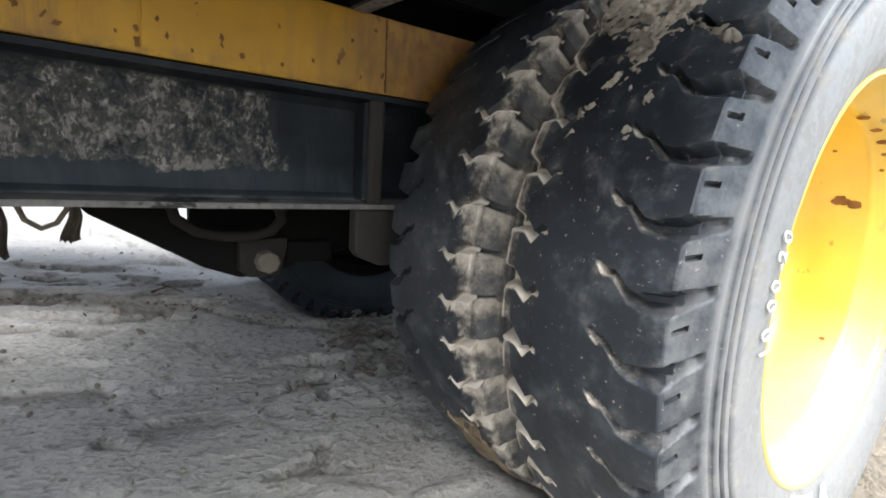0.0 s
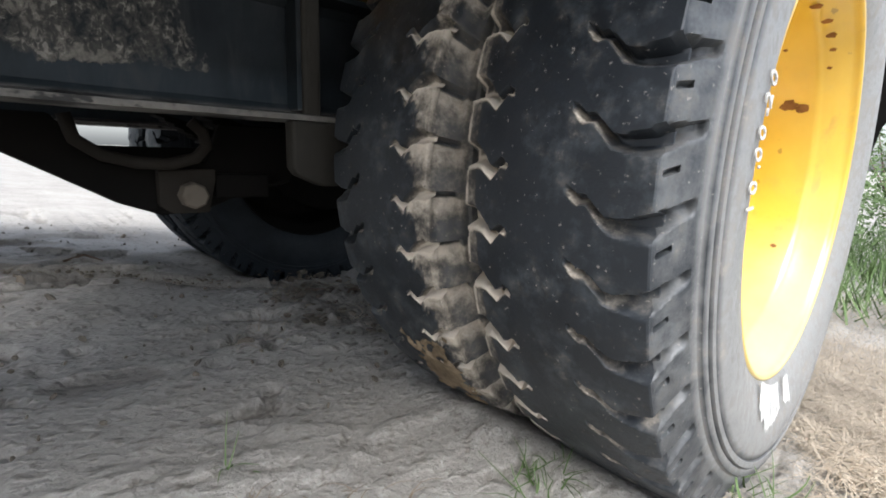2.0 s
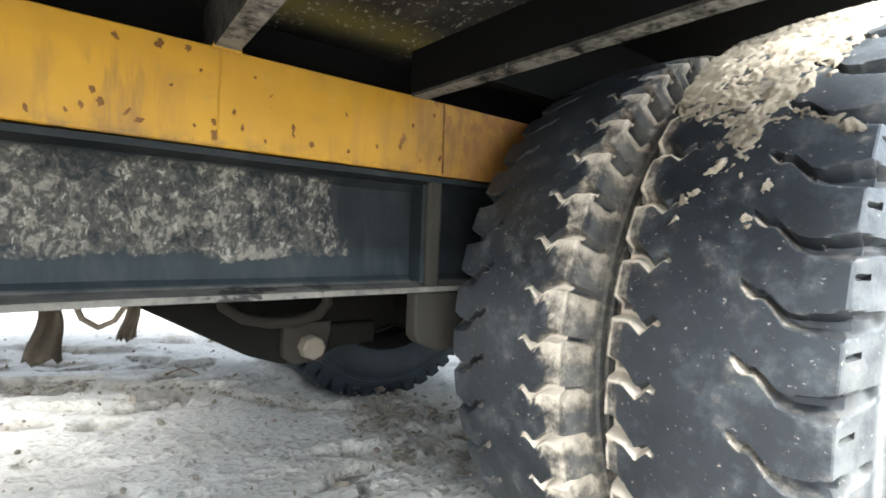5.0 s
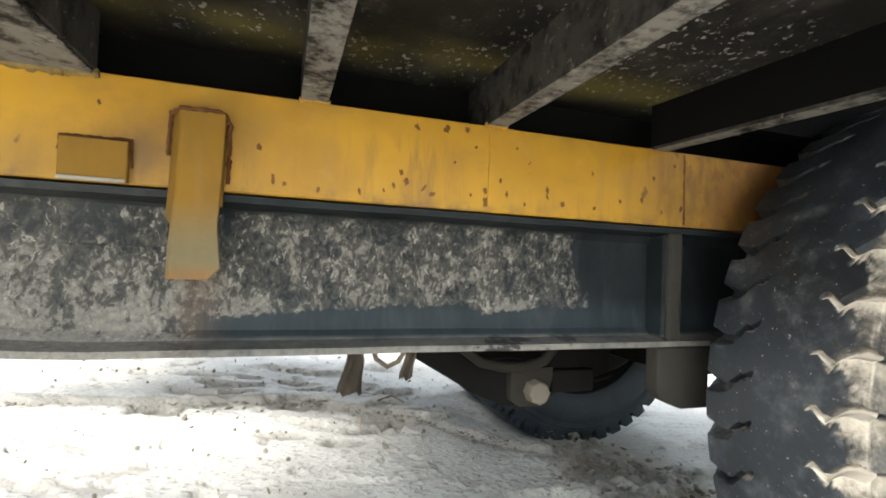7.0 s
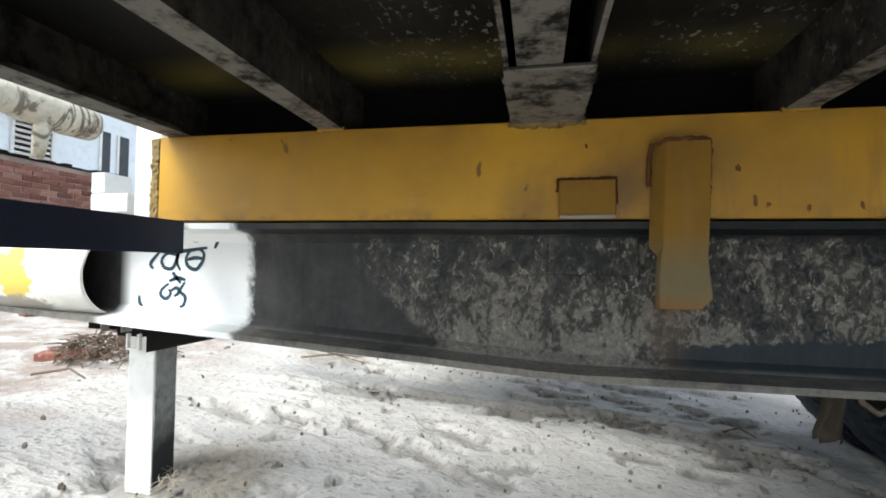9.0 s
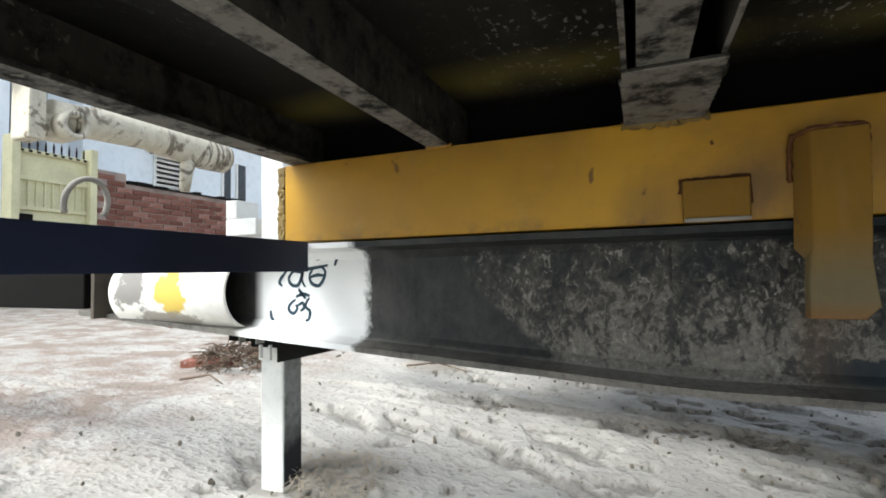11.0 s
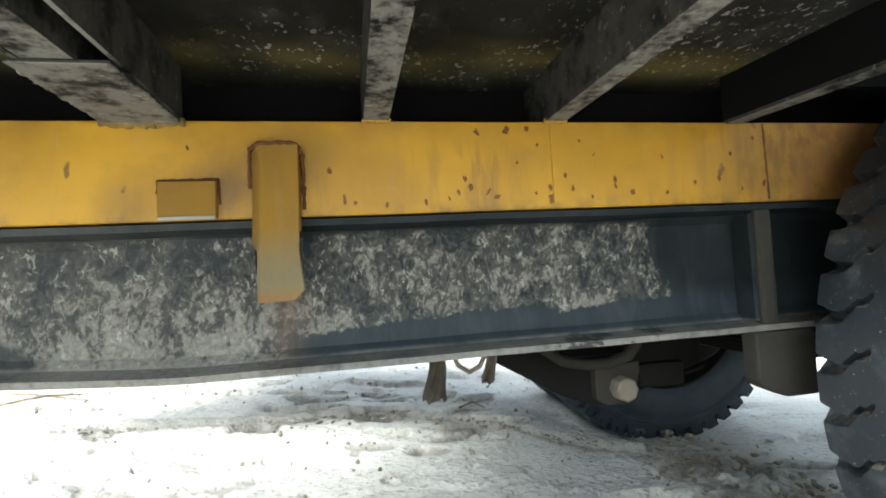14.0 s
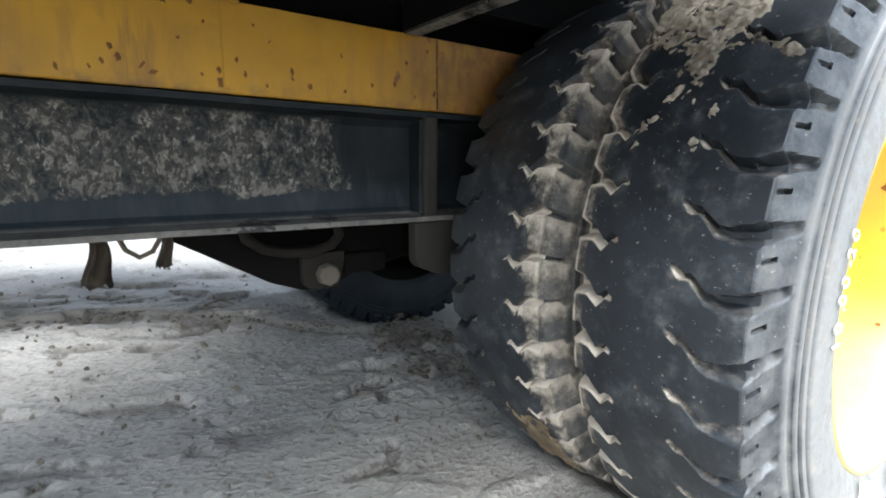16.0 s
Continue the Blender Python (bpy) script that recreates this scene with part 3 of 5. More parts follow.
WORN = make_plain("worn_white_paint", (0.30, 0.28, 0.25), 0.8, 0.4, 20)
def make_flaking():
    """Cream paint flaking off in rings and blotches over dark steel."""
    m, nt, b = material("flaking_cream_paint", 0.8)
    n1, n2, n3 = noise_tex(nt, 16, 6, 0.7, (1, 1.6, 1), 0.6), noise_tex(nt, 5, 3, 0.5, (1, 3.0, 0.6), 0.8), noise_tex(nt, 70, 5, 0.7)
    c = mix(nt, ramp(nt, n3, (0.4, 0.0), (0.7, 0.7)), (0.60, 0.55, 0.44), (0.40, 0.35, 0.26))
    c = mix(nt, ramp(nt, n1, (0.54, 0.0), (0.60, 0.85)), c, (0.13, 0.10, 0.07))
    edge = math_node(nt, "ABSOLUTE", math_node(nt, "SUBTRACT", n2, 0.5))
    c = mix(nt, ramp(nt, edge, (0.006, 0.85), (0.022, 0.0)), c, (0.08, 0.062, 0.045))
    nt.links.new(c, b.inputs["Base Color"])
    bump(nt, b, n1, 0.6, 0.004)
    return m


DIRTY_WHITE = make_flaking()
BOLT = make_plain("dusty_bolt", (0.115, 0.098, 0.078), 0.8)
def make_bare():
    """White paint worn through to dark steel towards the foot."""
    m, nt, b = material("worn_leg_paint", 0.7)
    tc = nt.nodes.new("ShaderNodeTexCoord")
    sp = nt.nodes.new("ShaderNodeSeparateXYZ")
    nt.links.new(tc.outputs["Object"], sp.inputs[0])
    n1, n2 = noise_tex(nt, 14, 6, 0.7), noise_tex(nt, 60, 5)
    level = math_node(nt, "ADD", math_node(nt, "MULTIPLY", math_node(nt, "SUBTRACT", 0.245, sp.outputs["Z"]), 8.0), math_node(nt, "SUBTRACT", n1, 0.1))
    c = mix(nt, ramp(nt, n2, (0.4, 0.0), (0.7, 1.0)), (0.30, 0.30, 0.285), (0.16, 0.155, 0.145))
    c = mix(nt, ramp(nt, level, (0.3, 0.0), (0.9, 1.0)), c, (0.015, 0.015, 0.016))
    nt.links.new(c, b.inputs["Base Color"])
    return m


BARE = make_bare()
PLATE = make_plain("dusty_grey_plate", (0.036, 0.033, 0.028), 0.75)
OLIVE = make_plain("painted_weld", (0.16, 0.11, 0.035), 0.7, 0.5, 60)
EARTH = make_plain("turned_earth", (0.15, 0.13, 0.105), 0.95, 0.4, 60, bumpy=0.7)

# ---- ground ----
def spread(inner0, inner1, step, far):
    a = list(np.arange(inner0, inner1 + 1e-6, step))
    s, v = step, a[-1]
    while v < far:
        s *= 1.25
        v += s
        a.append(v)
    s, v, low = step, inner0, []
    while v > -far:
        s *= 1.25
        v -= s
        low.append(v)
    return low[::-1] + a


def ground_sheet(xs, ys):
    """Heights over a grid: slope, swells, clods, and the dents of many feet."""
    X, Y = np.meshgrid(xs, ys)
    Z = np.vectorize(ground_height)(X, Y)
    near = (X > -3.5) & (X < 2.5) & (Y > -1.2) & (Y < 5)
    fade = smooth01(-3.4, -2.0, X) * (1 - smooth01(1.5, 2.4, X)) * smooth01(-1.1, -0.2, Y) * (1 - smooth01(2.8, 4.6, Y))
    for j, i in zip(*np.nonzero(near)):
        p = Vector((X[j, i], Y[j, i], 0))
        q = p + 0.05 * Vector((noise.noise(p * 6), noise.noise(p * 6 + Vector((4, 4, 4))), 0))
        q = Vector((q.x * 0.62, q.y * 1.35, 0))
        worn = 0.45 + 0.55 * min(1, max(0, (noise.noise(p * 2.6 + Vector((2, 7, 3))) + 0.05) / 0.25))
        crust = noise.noise(q * 5.5 + Vector((3, 5, 1))) + 0.5 * noise.noise(q * 14)
        flake = 0.7 * noise.noise(q * 13 + Vector((0, 8, 0))) + 0.5 * noise.noise(q * 31)
        Z[j, i] += fade[j, i] * worn * (0.010 * min(1, max(0, (crust - 0.14) / 0.10)) + 0.005 * min(1, max(0, (flake - 0.30) / 0.08)) - 0.010 * min(1, max(0, (-flake - 0.42) / 0.05)))
        Z[j, i] += 0.012 * noise.noise(p * 1.9) + 0.004 * noise.noise(p * 5.3 + Vector((9, 0, 0))) + fade[j, i] * 0.0022 * noise.noise(p * 48)
    shade_and_earth = np.zeros_like(Z)
    rng = np.random.default_rng(4)
    for k in range(410):
        cx, cy = (rng.uniform(-2.6, 1.8), rng.uniform(-0.6, 3.8)) if k < 300 else (rng.uniform(-1.3, 0.6), rng.uniform(0.9, 2.9))
        small = k % 5 > 1
        r, d, a = (rng.uniform(0.010, 0.026), rng.uniform(0.007, 0.015), rng.uniform(0, math.pi)) if small else (rng.uniform(0.030, 0.065), rng.uniform(0.011, 0.024), rng.uniform(-0.5, 0.5))
        sel = (np.abs(X - cx) < 0.3) & (np.abs(Y - cy) < 0.3)
        dx, dy = X[sel] - cx, Y[sel] - cy
        u, v = (dx * math.cos(a) + dy * math.sin(a)) / (1.4 if small else 2.2), -dx * math.sin(a) + dy * math.cos(a)
        bend = np.arctan2(v, u)
        q = np.hypot(u, v) / r * (1 + 0.16 * np.sin(3 * bend + k) + 0.10 * np.sin(7 * bend + 2 * k))
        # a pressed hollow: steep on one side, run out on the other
        # the wall that turns from the light gets its shade as colour
        shade_and_earth[sel] = np.maximum(shade_and_earth[sel], (1 - smooth01(0.72, 1.02, q)) * (0.35 + 0.65 * smooth01(-0.5, 0.7, v / r)) * rng.uniform(0.35, 1.0))
        Z[sel] += -1.5 * d * (1 - smooth01(0.82, 1.0, q)) * (0.65 + 0.35 * np.clip(v / r, -1, 1)) + 0.10 * d * np.exp(-((q - 1.2) / 0.2) ** 2)
    for cx, cy, r, d in ((-0.10, 1.66, 0.045, 0.022), (0.075, 1.61, 0.042, 0.018), (0.23, 0.98, 0.05, 0.010)):    # deep heel marks
        u, v = (X - cx) / 2.0, (Y - cy)
        q = np.hypot(u, v) / r
        Z -= d * (1 - smooth01(0.7, 1.05, q)) * (0.6 + 0.4 * np.clip(v / r, -1, 1))
        shade_and_earth = np.maximum(shade_and_earth, 0.9 * (1 - smooth01(0.75, 1.1, q)) * smooth01(-0.9, 0.5, v / r))
    # earth churned up between the wheels
    churn = np.exp(-((X - 0.84) / 0.22) ** 2 - ((Y - 1.28) / 0.40) ** 2)
    shade_and_earth = np.maximum(shade_and_earth, 0.55 * churn)
    for j, i in zip(*np.nonzero(churn > 0.05)):
        p = Vector((X[j, i], Y[j, i], 0))
        Z[j, i] += churn[j, i] * (0.012 + 0.030 * abs(noise.noise(p * 14)) + 0.018 * noise.noise(p * 33))
    # a soft ridge beside the rut, and sand heaped round the sunken tyres
    wander = np.vectorize(lambda x: 0.05 * noise.noise(Vector((x * 3, 0, 0))) + 0.025 * noise.noise(Vector((x * 13, 0, 5))))(xs)[None, :]
    across = Y - np.interp(X, [-1.9, -1.2, -0.5, -0.3, 0.0, 0.2, 0.35, 0.47, 0.6, 0.8], [1.70, 1.80, 1.93, 1.97, 2.0, 1.95, 1.88, 1.75, 1.63, 1.5]) + 0.6 * wander
    Z += np.where(across < 0, 0.022 * smooth01(-0.030, 0.0, across), 0.022 * (1 - smooth01(0.0, 0.30, across))) * (X < 0.75) * smooth01(-1.9, -1.2, X)
    # shade of the ridge's near face, painted as a dark band
    shade_and_earth = np.maximum(shade_and_earth, 0.95 * np.exp(-((across + 0.025) / 0.045) ** 2) * (X < 0.75) * smooth01(-1.5, -0.7, X))
    Z -= 0.036 * np.exp(-((X - 1.0) / 0.30) ** 4) * np.exp(-((Y - 1.80) / 0.17) ** 4)
    for cy in (0.466, 2 * 1.26 - 0.466):
        Z += 0.022 * np.exp(-((X - 0.70) / 0.07) ** 2) * np.exp(-((Y - cy) / 0.30) ** 4)
    return X, Y, Z, shade_and_earth


def smooth01(a, b, v):
    u = np.clip((v - a) / (b - a), 0, 1)
    return u * u * (3 - 2 * u)


def make_ground():
    xs, ys = np.array(spread(-1.9, 1.4, 0.009, 400)), np.array(spread(-0.15, 2.7, 0.009, 400))
    X, Y, Z, shade_and_earth = ground_sheet(xs, ys)
    nx, ny = len(xs), len(ys)
    i, j = np.meshgrid(np.arange(nx - 1), np.arange(ny - 1))
    faces = np.stack([j * nx + i, j * nx + i + 1, (j + 1) * nx + i + 1, (j + 1) * nx + i], -1).reshape(-1, 4)
    me = bpy.data.meshes.new("ground")
    me.from_pydata(np.stack([X, Y, Z], -1).reshape(-1, 3).tolist(), [], faces.tolist())
    me.attributes.new("shade_and_earth", "FLOAT", "POINT").data.foreach_set("value", shade_and_earth.reshape(-1).astype(np.float32))
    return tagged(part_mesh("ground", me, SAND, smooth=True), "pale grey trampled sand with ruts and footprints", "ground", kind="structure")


make_ground()

# ---- the trailer ----
MID, EDGE = 1.26, -0.05          # the trailer's middle line and its near side
TOP, BOTTOM, DECK_Z = 0.751, 0.412, 0.826
trailer = tagged(empty("trailer", (0.0, MID, 0.0)), "yellow and black flatbed trailer standing on twin rear wheels", "trailer")


def on_trailer(name, bm, mat, label="", smooth=False, parent=None):
    ob = part(name, bm, mat, None, label, smooth)
    return attach(ob, parent or trailer)


def attach(ob, parent):
    bpy.context.view_layer.update()
    ob.parent = parent
    ob.matrix_parent_inverse = parent.matrix_world.inverted()
    return ob


def weld(points, radius=0.003, mat=None, parent=None):
    """A lumpy bead along a line."""
    pts, out, rad = [Vector(p) for p in points], [], []
    for a, b in zip(pts, pts[1:]):
        n = max(2, int((b - a).length / 0.004))
        for k in range(n):
            out.append(a.lerp(b, k / n) + Vector((random.uniform(-1, 1), 0, random.uniform(-1, 1))) * radius * 0.35)
            rad.append(radius * random.uniform(0.7, 1.35))
    out.append(pts[-1])
    rad.append(radius)
    return on_trailer("weld_bead", tube(bmesh.new(), out, rad, 6), mat or RUST, parent=parent)


def flange_line(x):
    """The underside of the main beam, which rises a little towards its front end."""
    return BOTTOM + (0.0 if x > -0.36 else 0.066 * (-0.36 - x))


def main_beam(side):
    """An I-beam: web, two flanges, drawn along x in steps."""
    xs = list(np.linspace(-1.52, -0.40, 16)) + list(np.linspace(-0.34, 2.5, 30))
    y0, sg = (0.838, 1) if side == 0 else (2 * MID - 0.838, -1)
    bm = bmesh.new()
    rings = []
    for x in xs:
        b = flange_line(x)
        wob = 0.0010 * noise.noise(Vector((x * 6, side * 9.0, 0)))
        o = [(-0.048, b), (0.056, b), (0.056, b + 0.009), (0.008, b + 0.016), (0.008, 0.601), (0.056, 0.608), (0.056, 0.617), (-0.048, 0.617), (-0.048, 0.608), (-0.012, 0.603), (0.0, 0.590), (0.0, b + 0.027), (-0.012, b + 0.015), (-0.048, b + 0.009)]
        rings.append([bm.verts.new((x, y0 + sg * dy, z + wob)) for dy, z in o])
    n = len(rings[0])
    for a, c in zip(rings, rings[1:]):
        for i in range(n):
            bm.faces.new((a[i], a[(i + 1) % n], c[(i + 1) % n], c[i]))
    bm.faces.new(rings[0])
    bm.faces.new(rings[-1][::-1])
    bmesh.ops.recalc_face_normals(bm, faces=bm.faces)
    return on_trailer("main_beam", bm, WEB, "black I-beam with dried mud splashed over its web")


beam = main_beam(0)
main_beam(1)
random.seed(3)

# stiffener and spring hanger at the wheel end of the beam
on_trailer("end_plate", box_bm(0.5025, 0.5105, 0.800, 0.8365, BOTTOM + 0.016, 0.603, 0.001), WEB)
bm = prism(bmesh.new(), [(0.487, 0.4115), (0.487, 0.335), (0.497, 0.322), (0.540, 0.304), (0.60, 0.304), (0.60, 0.4115)], "y", 0.786, 0.818)
on_trailer("spring_hanger", bevel(bm, 0.006, 3), PLATE, "dusty steel spring hanger", True)

on_trailer("hanger_plate", box_bm(0.511, 0.543, 0.792, 0.8365, 0.4125, 0.6125, 0.010, 3), PLATE, "dusty brown plate at the beam's wheel end")


def side_rail(side):
    """A yellow channel that lies on the main beam."""
    y0, sg = (0.79, 1) if side == 0 else (2 * MID - 0.79, -1)
    bm = bmesh.new()
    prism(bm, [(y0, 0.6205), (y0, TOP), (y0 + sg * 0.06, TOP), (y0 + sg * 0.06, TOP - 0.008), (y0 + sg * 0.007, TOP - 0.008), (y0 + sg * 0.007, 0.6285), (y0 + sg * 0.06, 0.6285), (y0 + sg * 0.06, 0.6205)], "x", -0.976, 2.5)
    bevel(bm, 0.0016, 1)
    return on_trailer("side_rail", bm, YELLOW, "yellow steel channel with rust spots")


rail = side_rail(0)
side_rail(1)
CHIPS = [(0.158, 0.652, 5), (0.159, 0.636, 8), (0.183, 0.669, 4), (0.194, 0.65, 4), (0.264, 0.662, 5), (0.264, 0.652, 3), (0.292, 0.642, 6), (0.141, 0.716, 3), (0.094, 0.738, 7),
         (0.126, 0.741, 6), (0.135, 0.644, 3), (0.225, 0.637, 3), (0.231, 0.701, 2), (0.209, 0.722, 3), (0.514, 0.725, 4), (0.488, 0.643, 3), (-0.339, 0.715, 3), (-0.161, 0.682, 5), (0.049, 0.735, 5),
         (0.028, 0.668, 5), (0.036, 0.655, 6), (0.062, 0.648, 4), (0.075, 0.640, 5), (0.018, 0.648, 4), (0.004, 0.640, 3), (0.108, 0.690, 3), (-0.030, 0.636, 4), (-0.085, 0.633, 4), (-0.142, 0.642, 5), (-0.128, 0.637, 4), (0.352, 0.640, 4), (0.402, 0.655, 4), (0.446, 0.662, 5), (0.470, 0.700, 4), (0.530, 0.652, 5)]


def chip(x, z, r, k):
    """A flake of bare rusted steel in the paint."""
    bm = bmesh.new()
    n = 14
    long, lean = 1.0 + 0.9 * abs(noise.noise(Vector((k, 3.3, 1)))) * 2, 1.57 + 1.6 * noise.noise(Vector((k, 8.1, 4)))
    ring = []
    for i in range(n):
        a, q = 2 * math.pi * i / n, r * (1 + 0.8 * noise.noise(Vector((k, i * 0.9, 0))))
        u, v = q * long * math.cos(a), q / long ** 0.5 * math.sin(a)
        ring.append((x + u * math.cos(lean) - v * math.sin(lean), z + u * math.sin(lean) + v * math.cos(lean)))
    prism(bm, ring, "y", 0.7894, 0.7902)
    return on_trailer("rust_spot", bm, CHIP, parent=rail)


for k, (x, z, r) in enumerate(CHIPS):
    chip(x, z, r * 0.00072, k * 1.7)
weld([(0.163, 0.7895, 0.747), (0.163, 0.7895, 0.632)], 0.0012, YELLOW, rail)
weld([(0.535, 0.7895, 0.748), (0.537, 0.7895, 0.624)], 0.0016, CHIP, rail)
for dx in (0.0, 0.006, 0.012):
    weld([(-0.979 - dx, 0.793 + 0.3 * dx, 0.622), (-0.979 - dx, 0.793 + 0.3 * dx, 0.749)], 0.0042, OLIVE, rail)


def cross_member(x0, x1, y1, lip=0.003):
    """A channel across the trailer under the deck: bottom plate, two walls, a bead where it meets the rail."""
    bm = bmesh.new()
    t = 0.005
    prism(bm, [(x0, TOP), (x1, TOP), (x1, DECK_Z), (x1 - t, DECK_Z), (x1 - t, TOP + t), (x0 + t, TOP + t), (x0 + t, DECK_Z), (x0, DECK_Z)], "y", EDGE + 0.01, y1)
    ob = on_trailer("cross_member", bm, MEMBER, "black cross member caked with grey mud")
    weld([(x0 - lip, 0.7885, TOP), (x1 + lip, 0.7885, TOP)], 0.0035, YELLOW, ob)
    return ob


for a, b in ((-0.708, -0.674), (-0.112, -0.077), (0.156, 0.187)):
    cross_member(a, b, 2 * MID - EDGE - 0.01)
middle = cross_member(-0.421, -0.378, 2 * MID - EDGE - 0.01)
bm = bmesh.new()
box(bm, -0.434, -0.3465, 0.61, 0.789, TOP - 0.005, TOP - 0.0005)
on_trailer("gusset_plate", bevel(bm, 0.001, 1), MEMBER, parent=middle)
weld([(-0.44, 0.7875, TOP - 0.003), (-0.39, 0.787, TOP - 0.006), (-0.34, 0.7875, TOP - 0.003)], 0.0055, OLIVE, middle)
for x in (-0.434, -0.3465):
    weld([(x, 0.63, TOP - 0.003), (x, 0.785, TOP - 0.003)], 0.0022, MEMBER, middle)
for x in (-0.434, -0.3515):
    on_trailer("side_plate", box_bm(x, x + 0.005, EDGE + 0.012, 0.80, TOP + 0.0045, DECK_Z - 0.0005), MEMBER, parent=middle)
# a narrow angle iron that runs a little askew beside the wheel
bm = bmesh.new()
skew = Matrix(((1, -0.075, 0, 0.532), (0, 1, 0, 0), (0, 0, 1, 0), (0, 0, 0, 1)))
box(bm, -0.006, 0.024, EDGE + 0.01, 0.795, TOP - 0.002, TOP + 0.003, skew)
bmesh.ops.subdivide_edges(bm, edges=[e for e in bm.edges if abs((e.verts[0].co - e.verts[1].co).y) > 0.5], cuts=60)
for v in bm.verts:
    if v.co.x - 0.532 + 0.075 * v.co.y > 0.02:
        v.co.x += 0.0022 * noise.noise(v.co * 55)
angle_iron = on_trailer("cross_member", bm, MEMBER, "black angle iron with grey mud along its lip")
bm = bmesh.new()
box(bm, -0.006, -0.001, EDGE + 0.01, 0.795, TOP + 0.0032, DECK_Z, skew)
on_trailer("upright_leg", bm, BLACK, parent=angle_iron)
# front end bar
bm = bmesh.new()
box(bm, -0.962, -0.922, EDGE + 0.01, 2 * MID - EDGE, TOP, TOP + 0.006)
box(bm, -0.962, -0.954, EDGE + 0.01, 2 * MID - EDGE, TOP + 0.006, DECK_Z)
on_trailer("front_bar", bm, MEMBER)
for sg in (1, -1):
    def across(y):
        return y if sg > 0 else 2 * MID - y

    def deck_box(bm, x0, x1, a, c, z0, z1):
        box(bm, x0, x1, min(across(a), across(c)), max(across(a), across(c)), z0, z1)
        return bm
    on_trailer("deck_plate", deck_box(bmesh.new(), -0.965, 0.60, EDGE, 0.90, DECK_Z + 0.0005, DECK_Z + 0.008), DECK, "black deck plate seen from below, flecked with mud")
    on_trailer("deck_plate", deck_box(bmesh.new(), 0.6005, 2.6, 0.751, 0.90, DECK_Z + 0.0005, DECK_Z + 0.008), DECK)
    on_trailer("closing_plate", deck_box(bmesh.new(), -0.9535, 2.6, 0.868, 0.874, 0.6175, DECK_Z), BLACK)
    # cover added out of view over the wheels; its width limits light on the tyres
    on_trailer("wheel_cover", deck_box(bmesh.new(), 0.5200, 1.62, 0.24, 0.75, 0.965, 0.971), BLACK)
    on_trailer("cover_wall", deck_box(bmesh.new(), 0.6005, 0.606, 0.24, 0.744, DECK_Z - 0.02, 0.9645), BLACK)
    on_trailer("cover_wall", deck_box(bmesh.new(), 0.6065, 1.62, 0.7445, 0.7505, DECK_Z - 0.03, 0.9645), BLACK)
# plate added to block light from above; its front edge sets the sand's brightness
on_trailer("centre_plate", box_bm(-0.25, 2.6, 0.9005, 2 * MID - 0.9005, DECK_Z + 0.0005, DECK_Z + 0.008), DECK)
for x in (0.72, 1.05, 1.40, 1.9):
    on_trailer("inner_cross_beam", box_bm(x, x + 0.05, 0.897, 2 * MID - 0.897, 0.45, 0.60, 0.003), DARK)

# bent plate and small weld plate on the yellow rail
bm = bmesh.new()
rows = []
for z, x0, x1, out in ((0.712, -0.247, -0.199, 0.0), (0.690, -0.247, -0.199, 0.0), (0.640, -0.248, -0.200, 0.0), (0.585, -0.250, -0.202, 0.0), (0.574, -0.252, -0.2025, 0.001), (0.545, -0.254, -0.1995, 0.002), (0.524, -0.254, -0.197, 0.002), (0.510, -0.254, -0.210, 0.002)):
    back = 0.789 if z > 0.58 else 0.781
    side = x0 - (0.014 if z > 0.58 else 0.004)
    o = [(x1, 0.764 + out), (x0 + 0.003, 0.764 + out), (x0 - 0.002, 0.767 + out), (side, back), (side + 0.006, back), (x0 + 0.004, 0.771 + out), (x1, 0.771 + out)]
    rows.append([bm.verts.new((x, y, z)) for x, y in o])
for p, q in zip(rows, rows[1:]):
    for i in range(7):
        bm.faces.new((p[i], p[(i + 1) % 7], q[(i + 1) % 7], q[i]))
bm.faces.new(rows[0])
bm.faces.new(rows[-1][::-1])
box(bm, -0.206, -0.200, 0.7712, 0.7895, 0.60, 0.708)
bmesh.ops.recalc_face_normals(bm, faces=bm.faces)
strap = on_trailer("strap_plate", bevel(bm, 0.0008, 1), STRAP, "yellow bent plate welded over the beam, rusting at its edges")
weld([(-0.264, 0.788, 0.66), (-0.264, 0.788, 0.695), (-0.261, 0.782, 0.710), (-0.248, 0.768, 0.7145), (-0.222, 0.765, 0.715), (-0.200, 0.767, 0.713), (-0.1955, 0.780, 0.705), (-0.1955, 0.788, 0.63)], 0.0026, RUST, strap)
small = on_trailer("weld_plate", box_bm(-0.373, -0.304, 0.779, 0.7895, 0.6215, 0.670, 0.0012, 1), STRAP, "small yellow plate with a rusted weld round it")
weld([(-0.376, 0.788, 0.655), (-0.375, 0.788, 0.672), (-0.303, 0.788, 0.673), (-0.3015, 0.788, 0.64)], 0.0018, RUST, small)
on_trailer("plate_lip", box_bm(-0.3725, -0.3045, 0.7755, 0.7785, 0.6200, 0.6245, 0.0008, 1), WORN, "bare worn lower edge", parent=small)
on_trailer("backing_plate", box_bm(-0.385, -0.268, 0.829, 0.8375, 0.548, 0.6, 0.001, 1), WEB)

# navy cross bar in front, the pipe, the painted words
bm = prism(bmesh.new(), [(-0.932, 0.571), (-0.925, 0.571), (-0.925, 0.6195), (-0.98, 0.6195), (-0.98, 0.6135), (-0.932, 0.6135)], "y", 0.10, 0.786)
on_trailer("front_cross_bar", bm, NAVY, "dark navy angle bar across the drawbar")
